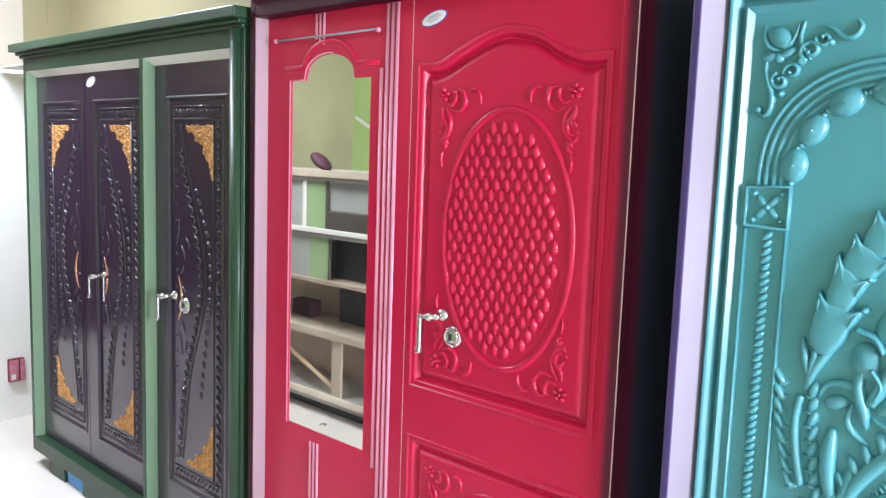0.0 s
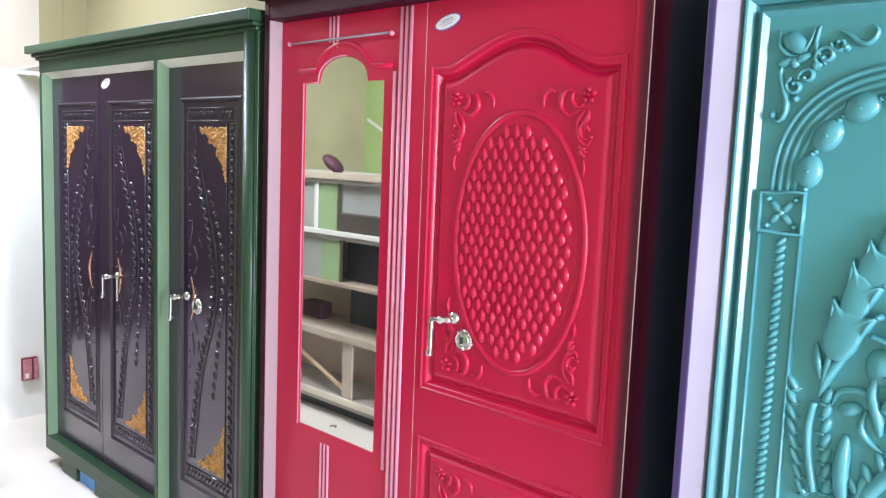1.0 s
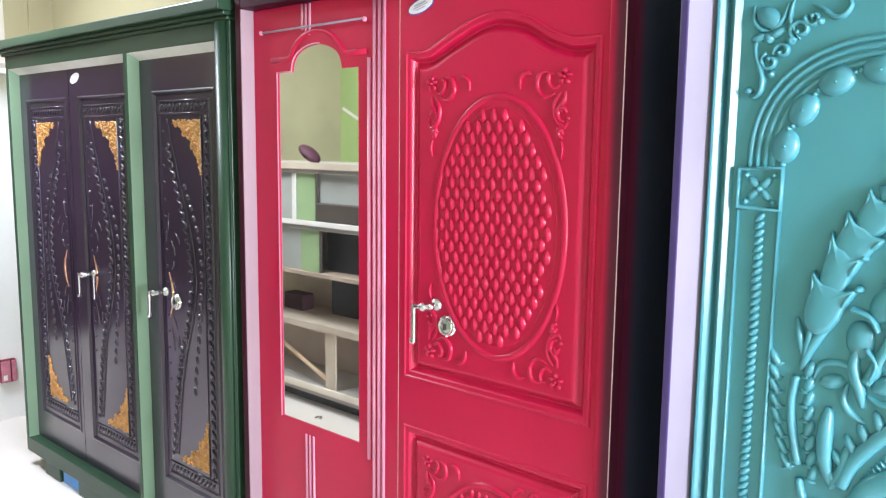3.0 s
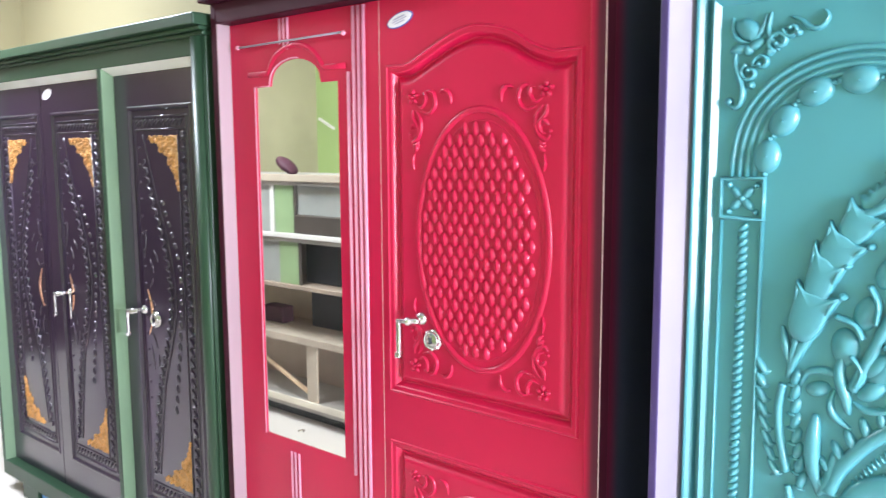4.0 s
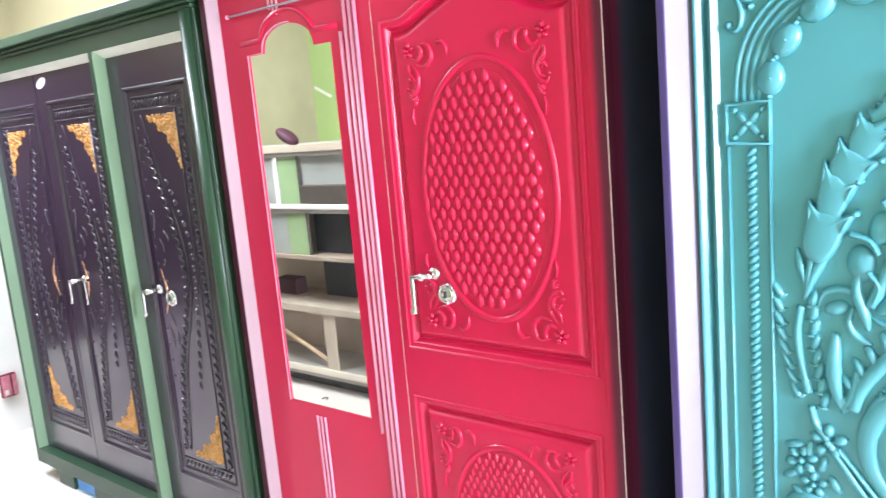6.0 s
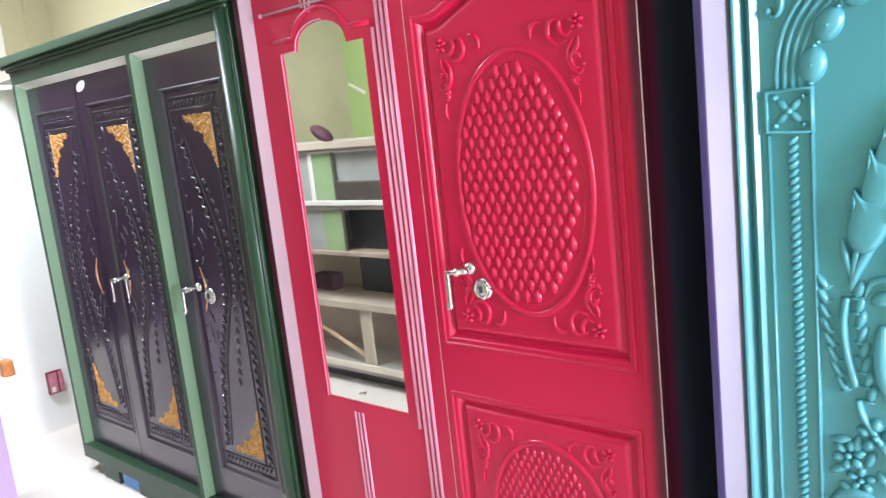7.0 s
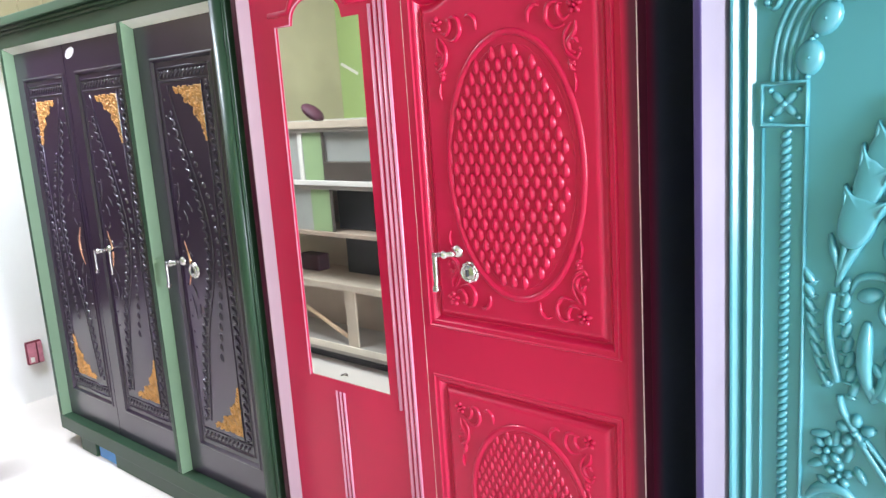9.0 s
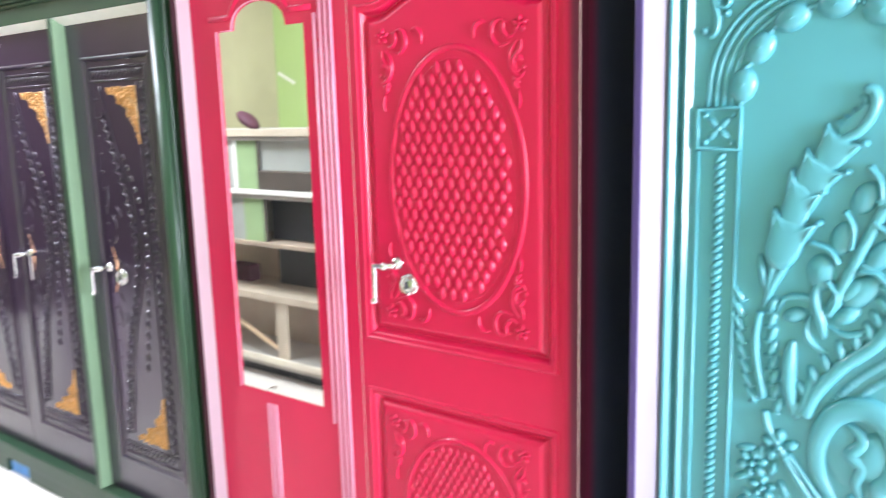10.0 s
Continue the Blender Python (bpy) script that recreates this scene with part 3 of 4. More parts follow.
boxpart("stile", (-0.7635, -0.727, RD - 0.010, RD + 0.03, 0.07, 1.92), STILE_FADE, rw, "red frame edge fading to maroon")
# thin pale strip that paints the corner's highlight
boxpart("edge_highlight", (-0.7280, -0.7265, RD - 0.0107, RD - 0.0085, 0.08, 1.91), EDGE_SHINE, rw, "painted highlight on the frame corner", bevel=0)
boxpart("top_rail", (-1.943, -0.7635, RF, RD + 0.03, 1.862, 1.92), MAROON, rw)
boxpart("bottom_rail", (-1.943, -0.7635, RF, RD + 0.03, 0.07, 0.12), MAROON, rw)
boxpart("cornice", (-1.985, -0.715, RF - 0.03, 0.42, 1.92, 1.955), MAROON, rw)
for x0, x1 in ((-1.94, -1.80), (-0.86, -0.72)):
    boxpart("foot", (x0, x1, 0.0, 0.38, 0, 0.07), MAROON, rw)

# mirror door
mir = [(-1.829, 0.674), (-1.492, 0.674), (-1.492, 1.680), (-1.556, 1.680), (-1.558, 1.690)]
mir += [(-1.660 + 0.100 * math.cos(a), 1.694 + 0.054 * math.sin(a)) for a in [math.pi * i / 16 for i in range(1, 16)]]
mir += [(-1.762, 1.690), (-1.764, 1.680), (-1.829, 1.680)]
bm = bmesh.new()
pressed_door(bm, rect(-1.939, -1.3445, 0.122, 1.861), [], RD, holes=[mir])
md = part("mirror_door", bm, RED, rw, "red enamelled door with a tall arched mirror")
bm = bmesh.new()
vs = [bm.verts.new((u, RD + 0.003, v)) for u, v in mir]
f = bm.faces.new(vs)
bmesh.ops.triangulate(bm, faces=[f])
part("mirror", bm, MIRROR, md, "tall arched mirror glass")
# pale bead on the left side only, a painted highlight of the bevel
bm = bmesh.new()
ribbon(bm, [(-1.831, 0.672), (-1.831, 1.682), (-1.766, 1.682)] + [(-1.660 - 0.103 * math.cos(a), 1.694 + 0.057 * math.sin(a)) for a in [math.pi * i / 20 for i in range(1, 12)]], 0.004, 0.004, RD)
part("mirror_edge_glint", bm, RED_RIB, md, "thin pale highlight painted along the left mirror edge", smooth=True)
bm = bmesh.new()
ribbon(bm, [(-1.857, 1.716), (-1.778, 1.716)] + smooth_line([(-1.770, 1.719), (-1.748, 1.752), (-1.705, 1.776), (-1.652, 1.784), (-1.608, 1.774), (-1.574, 1.752), (-1.552, 1.726), (-1.541, 1.717)]) + [(-1.462, 1.716)], 0.016, 0.006, RD)
part("arch_moulding", bm, RED, md, smooth=True)
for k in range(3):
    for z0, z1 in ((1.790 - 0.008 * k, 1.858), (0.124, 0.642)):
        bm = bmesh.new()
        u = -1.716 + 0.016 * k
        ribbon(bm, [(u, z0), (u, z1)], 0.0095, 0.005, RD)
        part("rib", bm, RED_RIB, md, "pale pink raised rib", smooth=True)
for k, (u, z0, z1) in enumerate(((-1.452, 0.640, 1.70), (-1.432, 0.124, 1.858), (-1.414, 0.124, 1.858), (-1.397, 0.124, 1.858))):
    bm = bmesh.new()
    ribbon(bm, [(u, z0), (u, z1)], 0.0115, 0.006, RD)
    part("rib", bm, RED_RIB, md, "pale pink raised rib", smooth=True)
bm = bmesh.new()
rod_x(bm, (-1.890, RD - 0.010, 1.794), (-1.458, RD - 0.010, 1.797), 0.0030)
rail = part("towel_rod", bm, LILAC_LIP, md, "thin rod with pale end knobs", smooth=True)
for x in (-1.890, -1.458):
    bm = bmesh.new()
    ball(bm, (x, RD - 0.010, 1.7945), 0.0065)
    part("knob", bm, RED_RIB, rail, smooth=True)
# highlight of the door edge, put in as a thin pale strip
boxpart("edge_highlight", (-1.3443, -1.3432, RD - 0.0006, RD + 0.004, 0.124, 1.861), EDGE_SHINE, rw, "painted highlight on the door edge", bevel=0)

# panelled door
ogee = smooth_line([(-0.852, 1.706), (-0.901, 1.724), (-0.965, 1.760), (-1.045, 1.777), (-1.110, 1.768), (-1.185, 1.738), (-1.240, 1.712), (-1.262, 1.706)], 12)
upper = [(-1.323, 0.897), (-0.780, 0.897), (-0.780, 1.706)] + ogee + [(-1.323, 1.706)]
lower = rect(-1.323, -0.780, 0.175, 0.772)
prof = [(0.002, -0.003), (0.005, -0.004), (0.008, -0.001), (0.017, 0.000), (0.020, 0.003), (0.0235, 0.009), (0.0265, 0.0135), (0.029, 0.015), (0.032, 0.0145), (0.035, 0.012), (0.039, 0.0075), (0.043, 0.004), (0.047, 0.0018), (0.051, 0.001)]
bm = bmesh.new()
pressed_door(bm, rect(-1.3430, -0.7645, 0.122, 1.861), [(upper, prof), (lower, prof)], RD)
pd = part("panel_door", bm, RED, rw, "red enamelled door with two pressed panels")
YP = RD + 0.001


def scale_oval(parent, u, v, ru, rv, iru, irv, k=1.0):
    bm = bmesh.new()
    ribbon(bm, ellipse(u, v, ru, rv), 0.016, 0.007, YP, closed=True)
    ribbon(bm, ellipse(u, v, iru + 0.008, irv + 0.010), 0.004, 0.002, YP, closed=True)
    part("oval_moulding", bm, RED, parent, smooth=True)
    bm = bmesh.new()
    cs, rs = 0.0150 * k, 0.0506 * k
    for i in range(-15, 16):
        for j in range(-9, 10):
            x, z = u - 0.012 + i * cs, v + j * rs + (rs / 2 if i % 2 else 0)
            if ((x - u + 0.012) / (iru + 0.003)) ** 2 + ((z - v) / (irv + 0.004)) ** 2 < 1:
                # drop-shaped scale: full at the foot, drawn out to a tip above
                drop(bm, x, z, 0.0112 * k, 0.0172 * k, 0.0095 * k, YP)
    part("scale_pattern", bm, RED, parent, "pressed fish-scale bosses", smooth=True)


def corner_spray(bm, u, v, su, sv, k=1.0):
    """Flower in the corner with scrolls along both edges."""
    def ln(pts, w=0.011, h=0.008):
        ribbon(bm, [(u + su * p * k, v + sv * q * k) for p, q in smooth_line(pts)], w * k, h * k, YP, taper=True)
    flower(bm, u + su * 0.006 * k, v + sv * 0.004 * k, 0.019 * k, YP)
    ln([(0.018, -0.014), (0.034, -0.020), (0.046, -0.006), (0.044, 0.010), (0.034, 0.010)])
    ln([(0.030, -0.030), (0.056, -0.036), (0.074, -0.018), (0.070, 0.008), (0.056, 0.016), (0.046, 0.012)], 0.012)
    ln([(0.090, 0.012), (0.104, 0.016), (0.118, 0.004), (0.120, -0.018)])
    ln([(0.004, -0.026), (0.006, -0.046), (0.022, -0.066), (0.018, -0.084), (0.006, -0.088)], 0.012)
    ln([(0.014, -0.028), (0.030, -0.052), (0.026, -0.084), (0.006, -0.100), (-0.004, -0.090)], 0.012)
    ln([(0.000, -0.070), (0.008, -0.060), (0.014, -0.070)])
    ln([(0.022, -0.098), (0.016, -0.108), (0.008, -0.104)])
    ln([(0.012, -0.100), (0.018, -0.116), (0.008, -0.124)])
    ln([(0.010, -0.128), (0.006, -0.148), (0.010, -0.166)], 0.006)
    for p, q in ((0.010, -0.112), (0.022, -0.108), (-0.004, -0.082)):
        dome(bm, u + su * p * k, v + sv * q * k, 0.005 * k, 0.005 * k, 0.005, YP, seg=6)


for (u, v, su, sv) in ((-1.242, 1.622, 1, -1), (-0.862, 1.622, -1, -1), (-1.242, 0.982, 1, 1), (-0.862, 0.982, -1, 1)):
    bm = bmesh.new()
    corner_spray(bm, u, v, su, -sv)
    part("corner_spray", bm, RED, pd, "pressed flower and scroll ornament", smooth=True)
scale_oval(pd, -1.039, 1.296, 0.182, 0.296, 0.153, 0.262)
for (u, v, su, sv) in ((-1.246, 0.690, 1, 1), (-0.862, 0.690, -1, 1), (-1.246, 0.250, 1, -1), (-0.862, 0.250, -1, -1)):
    bm = bmesh.new()
    corner_spray(bm, u, v, su, sv, 0.92)
    part("corner_spray", bm, RED, pd, "pressed flower and scroll ornament", smooth=True)
scale_oval(pd, -1.040, 0.470, 0.170, 0.214, 0.148, 0.190, 0.72)
lever_handle(pd, -1.215, 1.098, RD, 0.088)
lock_rosette(pd, -1.180, 1.050, RD, 0.027)
oval_sticker(pd, -1.274, 1.808, RD, 0.042, 0.017, 14)

# ---- teal wardrobe, violet frame ----
TF, TD = -0.045, 0.030
tw = thing("wardrobe", "teal steel wardrobe with violet frame and embossed arch and flowers", "wardrobe", "wardrobes in the row", at=(0.0, 0.2, 0))
boxpart("carcass", (-0.600, 0.62, TD + 0.024, 0.42, 0.07, 1.92), VIOLET, tw)
boxpart("stile", (-0.603, -0.587, TF, TD + 0.03, 0.07, 1.92), VIOLET, tw)
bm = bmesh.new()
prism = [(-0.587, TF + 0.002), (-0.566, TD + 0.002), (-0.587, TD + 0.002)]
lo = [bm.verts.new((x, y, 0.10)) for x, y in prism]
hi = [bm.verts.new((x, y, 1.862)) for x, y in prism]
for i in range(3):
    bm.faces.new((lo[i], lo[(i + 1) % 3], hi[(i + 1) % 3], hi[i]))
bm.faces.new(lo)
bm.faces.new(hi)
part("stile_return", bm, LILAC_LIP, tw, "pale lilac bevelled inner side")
boxpart("stile", (0.605, 0.621, TF, TD + 0.03, 0.07, 1.92), VIOLET, tw)
boxpart("top_rail", (-0.587, 0.605, TF, TD + 0.03, 1.862, 1.92), VIOLET, tw)
boxpart("bottom_rail", (-0.587, 0.605, TF, TD + 0.03, 0.07, 0.10), VIOLET, tw)
boxpart("cornice", (-0.62, 0.64, TF - 0.03, 0.42, 1.92, 1.955), VIOLET, tw)
for x0, x1 in ((-0.58, -0.44), (0.46, 0.60)):
    boxpart("foot", (x0, x1, 0.0, 0.38, 0, 0.07), VIOLET, tw)


def teal_leaf(x0, x1):
    bm = bmesh.new()
    pressed_door(bm, rect(x0, x1, 0.102, 1.860), [(rect(x0 + 0.002, x1 - 0.002, 0.16, 1.800), [(0.002, -0.010), (0.006, -0.015), (0.010, -0.014), (0.020, -0.003), (0.022, 0.007), (0.031, 0.007), (0.033, -0.010), (0.036, -0.011), (0.046, 0.0)])], TD)
    return part("door", bm, TEAL, tw, "teal enamelled door with stepped edge mouldings")


td = teal_leaf(-0.567, -0.006)
te = teal_leaf(0.004, 0.604)
CX = -0.287
YT = TD


def teal_part(name, draw, label=""):
    bm = bmesh.new()
    draw(bm)
    return part(name, bm, TEAL, td, label, smooth=True)


def mirror_x(pts):
    return [(2 * CX - u, v) for u, v in pts]


def pillar(bm, s):
    X = (lambda u: u) if s > 0 else (lambda u: 2 * CX - u)
    ribbon(bm, [(X(-0.506), 0.30), (X(-0.506), 1.372)], 0.007, 0.008, YT)
    ribbon(bm, [(X(-0.433), 0.30), (X(-0.433), 1.372)], 0.008, 0.009, YT)
    for u, v, _ in along([(X(-0.466), 0.31), (X(-0.466), 1.366)], 0.0140):
        dome(bm, u, v, 0.0135, 0.0068, 0.0100, YT, 42, seg=8)
    ribbon(bm, rect(min(X(-0.508), X(-0.432)), max(X(-0.508), X(-0.432)), 1.376, 1.448), 0.010, 0.011, YT, closed=True)
    c = X(-0.470)
    for k in range(4):
        a = 45 + 90 * k
        dome(bm, c + 0.014 * math.cos(radians(a)), 1.412 + 0.014 * math.sin(radians(a)), 0.016, 0.0085, 0.009, YT, a, seg=10)
        dome(bm, c + 0.034 * math.cos(radians(a)), 1.412 + 0.034 * math.sin(radians(a)), 0.006, 0.006, 0.009, YT)
    dome(bm, c, 1.412, 0.008, 0.008, 0.011, YT)


for s in (1, -1):
    teal_part("rope_pillar", lambda bm: pillar(bm, s), "embossed twisted rope pillar with rosette block")


def arch_line(r):
    """Rounded arch over the pillars, r further inwards."""
    pts = []
    for i in range(33):
        a = math.pi * i / 32
        pts.append((CX - (0.203 - r) * math.cos(a), 1.450 + (0.214 - r) * max(0.0, math.sin(a)) ** 0.78))
    return pts


def arch(bm):
    for k in range(4):
        ribbon(bm, arch_line(0.013 * k), 0.011, 0.008 - 0.001 * k, YT)
    for s in (1, -1):
        for u, v, hd in ((-0.430, 1.487, 84), (-0.404, 1.549, 58), (-0.354, 1.596, 26), (-0.287, 1.612, 0)):
            if s < 0 and hd == 0:
                continue
            a = radians(hd - 90)
            x = u if s > 0 else 2 * CX - u
            dome(bm, x, v, 0.031, 0.024, 0.017, YT, hd if s > 0 else -hd, seg=14, rings=5)
            dome(bm, x + s * 0.002 * math.cos(a), v + 0.002 * math.sin(a), 0.005, 0.005, 0.021, YT, 0, seg=6)
            for e in (1, -1):
                dome(bm, x + e * 0.031 * math.cos(radians(hd)) * s, v + e * 0.031 * math.sin(radians(hd)), 0.006, 0.006, 0.009, YT, 0, seg=6)


teal_part("arch", arch, "embossed ribbed arch with scalloped shells")


def spandrel(bm, s):
    """Oval bud, trefoil leaf, a hooked stem and a run of curls in the arch corner."""
    def ln(pts, w=0.013, h=0.010, taper=True):
        q = smooth_line(pts)
        ribbon(bm, q if s > 0 else mirror_x(q), w, h, YT, taper=taper, n=8)

    def curl(u, v, r, a0, a1, w=0.009):
        q = spiral(u, v, r, r * 0.30, a0, a1, 20)
        ribbon(bm, q if s > 0 else mirror_x(q), w, 0.010, YT, n=8)
        dome(bm, q[-1][0] if s > 0 else 2 * CX - q[-1][0], q[-1][1], w * 0.62, w * 0.62, 0.012, YT, seg=8)

    def boss(u, v, ru, rv, r, h=0.011):
        dome(bm, u if s > 0 else 2 * CX - u, v, ru, rv, h, YT, r if s > 0 else 180 - r, seg=14, rings=4)
    boss(-0.470, 1.708, 0.027, 0.018, -35, 0.014)
    ln([(-0.498, 1.732), (-0.497, 1.706), (-0.484, 1.690), (-0.466, 1.686)], 0.010)
    ln([(-0.440, 1.732), (-0.446, 1.708), (-0.456, 1.694), (-0.470, 1.686)], 0.010)
    boss(-0.486, 1.676, 0.016, 0.009, 10)
    boss(-0.470, 1.674, 0.012, 0.010, -60)
    boss(-0.456, 1.682, 0.018, 0.009, 25)
    ln([(-0.488, 1.682), (-0.492, 1.655), (-0.484, 1.628), (-0.477, 1.605), (-0.480, 1.582), (-0.491, 1.574), (-0.501, 1.582)], 0.013, 0.012)
    boss(-0.500, 1.585, 0.008, 0.008, 0)
    curl(-0.466, 1.634, 0.016, 110, 470)
    curl(-0.446, 1.650, 0.015, 200, -150)
    boss(-0.462, 1.612, 0.007, 0.007, 0)
    boss(-0.433, 1.668, 0.009, 0.009, 0)
    curl(-0.418, 1.684, 0.019, 250, -140, 0.010)
    ln([(-0.432, 1.735), (-0.436, 1.708), (-0.430, 1.688), (-0.418, 1.668)], 0.010)
    curl(-0.398, 1.702, 0.014, 160, 480)
    boss(-0.387, 1.696, 0.007, 0.007, 0)
    ln([(-0.400, 1.724), (-0.384, 1.716), (-0.366, 1.702), (-0.350, 1.703), (-0.341, 1.718), (-0.348, 1.730)], 0.011)


for s in (1, -1):
    teal_part("spandrel_scroll", lambda bm: spandrel(bm, s), "embossed leaf scrolls in the arch corner")


def hooked_tip(bm, line, size):
    """Curled leaf tip with small teeth on its hollow side."""
    ribbon(bm, line, size * 0.34, size * 0.30, YT, n=8, flat=0.5)
    u, v = line[-1]
    dome(bm, u, v, size * 0.17, size * 0.17, size * 0.30, YT, seg=10)
    for u, v, hd in along(line[1:-6], size * 0.22):
        a = radians(hd + 84)
        dome(bm, u + size * 0.34 * math.cos(a), v + size * 0.34 * math.sin(a), size * 0.20, size * 0.10, size * 0.13, YT, hd + 40, seg=8, rings=3)


def tulip(bm, base, left, right, h):
    """A flat pressed tulip cup with two outward points, growing from its base."""
    b, l, r = Vector(base), Vector(left), Vector(right)
    mid = (l + r) / 2
    ax, ac = mid - b, (l - r)

    def at(p, q):
        w = b + ax * p + ac * q
        return (w.x, w.y)
    half = [at(-0.38, 0.05), at(-0.25, 0.26), at(0.10, 0.38), at(0.50, 0.41), at(0.78, 0.45)]
    other = [at(0.78, -0.44), at(0.50, -0.40), at(0.10, -0.36), at(-0.25, -0.24), at(-0.38, -0.05)]
    crown = [tuple(l), at(0.92, 0.36), at(0.86, 0.22), at(0.90, 0.0), at(0.86, -0.20), at(0.90, -0.34), tuple(r)]
    plate(bm, smooth_line(half + crown + other, 3), h, YT)
    ribbon(bm, smooth_line([at(0.30, 0.30), at(0.60, 0.36), at(0.84, 0.42), tuple(l)], 4), 0.011, h * 1.10, YT, taper=True, n=6)
    ribbon(bm, smooth_line([at(0.25, -0.28), at(0.55, -0.34), at(0.82, -0.40), tuple(r)], 4), 0.013, h * 1.15, YT, taper=True, n=6)
    dome(bm, r.x, r.y, 0.008, 0.007, h * 1.1, YT, seg=8)


def teal_spike(bm):
    tulip(bm, (-0.352, 1.192), (-0.368, 1.276), (-0.294, 1.252), 0.021)
    tulip(bm, (-0.338, 1.250), (-0.342, 1.345), (-0.290, 1.305), 0.019)
    tulip(bm, (-0.314, 1.312), (-0.320, 1.381), (-0.256, 1.339), 0.017)
    tulip(bm, (-0.286, 1.358), (-0.291, 1.420), (-0.233, 1.386), 0.015)
    hooked_tip(bm, smooth_line([(-0.268, 1.392), (-0.246, 1.403), (-0.228, 1.425), (-0.220, 1.452), (-0.224, 1.470), (-0.233, 1.474)], 6), 0.050)
    plate(bm, [(-0.272, 1.394), (-0.250, 1.400), (-0.232, 1.424), (-0.226, 1.452), (-0.240, 1.454), (-0.246, 1.440), (-0.253, 1.446), (-0.258, 1.430), (-0.266, 1.436), (-0.270, 1.420), (-0.280, 1.424)], 0.008, YT)
    for pts, w in (([(-0.390, 1.190), (-0.382, 1.155), (-0.374, 1.118)], 0.014), ([(-0.378, 1.095), (-0.366, 1.135), (-0.350, 1.165), (-0.334, 1.188)], 0.019), ([(-0.376, 1.110), (-0.368, 1.150), (-0.362, 1.200)], 0.014)):
        ribbon(bm, smooth_line(pts), w, 0.015, YT, taper=True, n=8, flat=0.6)


PODS = ((-0.287, 1.166, 0.026, 0.016, 95), (-0.257, 1.227, 0.024, 0.014, 75), (-0.227, 1.297, 0.023, 0.014, 68), (-0.223, 1.139, 0.03, 0.015, 48), (-0.199, 1.203, 0.026, 0.013, 55), (-0.172, 1.264, 0.024, 0.012, 50))
POD_BARS = ([(-0.301, 1.216), (-0.274, 1.207), (-0.260, 1.184)],
            [(-0.253, 1.271), (-0.240, 1.245), (-0.242, 1.211)],
            [(-0.221, 1.347), (-0.206, 1.326), (-0.201, 1.296)],
            [(-0.225, 1.175), (-0.201, 1.173), (-0.185, 1.156)],
            [(-0.210, 1.259), (-0.190, 1.243), (-0.168, 1.235)],
            [(-0.198, 1.282), (-0.165, 1.299), (-0.133, 1.303)],
            [(-0.274, 1.151), (-0.259, 1.129), (-0.267, 1.101)])


def teal_spike_small(bm):
    """Second spike: a stem with paired seed pods, curved bars and a hooked tip."""
    ribbon(bm, smooth_line([(-0.273, 1.094), (-0.252, 1.145), (-0.224, 1.219), (-0.191, 1.297)]), 0.020, 0.015, YT, n=8, flat=0.6)
    for u, v, ru, rv, turn in PODS:
        dome(bm, u, v, ru * 1.3, rv * 1.45, 0.013, YT, turn, seg=16, rings=5)
    for pts in POD_BARS:
        ribbon(bm, smooth_line(pts, 6), 0.011, 0.018, YT, n=8)
        dome(bm, pts[0][0], pts[0][1], 0.0065, 0.0065, 0.018, YT, seg=8)
    hooked_tip(bm, smooth_line([(-0.206, 1.290), (-0.180, 1.312), (-0.158, 1.338), (-0.147, 1.362), (-0.150, 1.384), (-0.158, 1.388)], 8), 0.052)


def teal_stem(bm):
    ribbon(bm, smooth_line([(-0.384, 1.085), (-0.390, 1.040), (-0.386, 0.990), (-0.372, 0.925)]), 0.016, 0.014, YT)
    ribbon(bm, smooth_line([(-0.368, 0.900), (-0.362, 0.872), (-0.345, 0.845), (-0.318, 0.800), (-0.275, 0.740), (-0.225, 0.690)]), 0.014, 0.013, YT)
    ribbon(bm, smooth_line([(-0.325, 0.826), (-0.300, 0.795), (-0.255, 0.738), (-0.205, 0.692)]), 0.010, 0.011, YT)
    for k in range(8):
        z = 1.112 - 0.0265 * k
        du = -0.004 + 0.0006 * k * k
        dome(bm, -0.420 + du, z, 0.0215, 0.0075, 0.010, YT, -56, seg=8)
        dome(bm, -0.414 + du, z - 0.012, 0.013, 0.005, 0.007, YT, 20, seg=6)
        dome(bm, -0.361 + du * 0.6, z - 0.012, 0.018, 0.0095, 0.011, YT, 72, seg=8)
        dome(bm, -0.366 + du * 0.6, z - 0.028, 0.012, 0.005, 0.008, YT, -10, seg=6)


SCROLLS = (([(-0.356, 1.085), (-0.345, 1.112), (-0.318, 1.120), (-0.292, 1.112), (-0.282, 1.092)], 0.014),
           ([(-0.300, 1.090), (-0.306, 1.062), (-0.296, 1.040), (-0.270, 1.024)], 0.015),
           ([(-0.288, 1.155), (-0.294, 1.120), (-0.282, 1.080), (-0.276, 1.050)], 0.022),
           ([(-0.262, 1.150), (-0.256, 1.130), (-0.262, 1.104), (-0.276, 1.094)], 0.014),
           ([(-0.272, 1.074), (-0.250, 1.062), (-0.222, 1.066), (-0.210, 1.082)], 0.014),
           ([(-0.240, 1.186), (-0.215, 1.180), (-0.190, 1.160)], 0.016))
LEAVES = ((-0.326, 1.086, 0.022, 0.014, 0.013, 20), (-0.244, 1.096, 0.026, 0.016, 0.014, 35), (-0.236, 1.140, 0.030, 0.018, 0.014, 40))
for pts, w in SCROLLS:
    teal_part("scroll", lambda bm: ribbon(bm, smooth_line(pts), w, w * 0.85, YT, taper=True), "embossed curl")
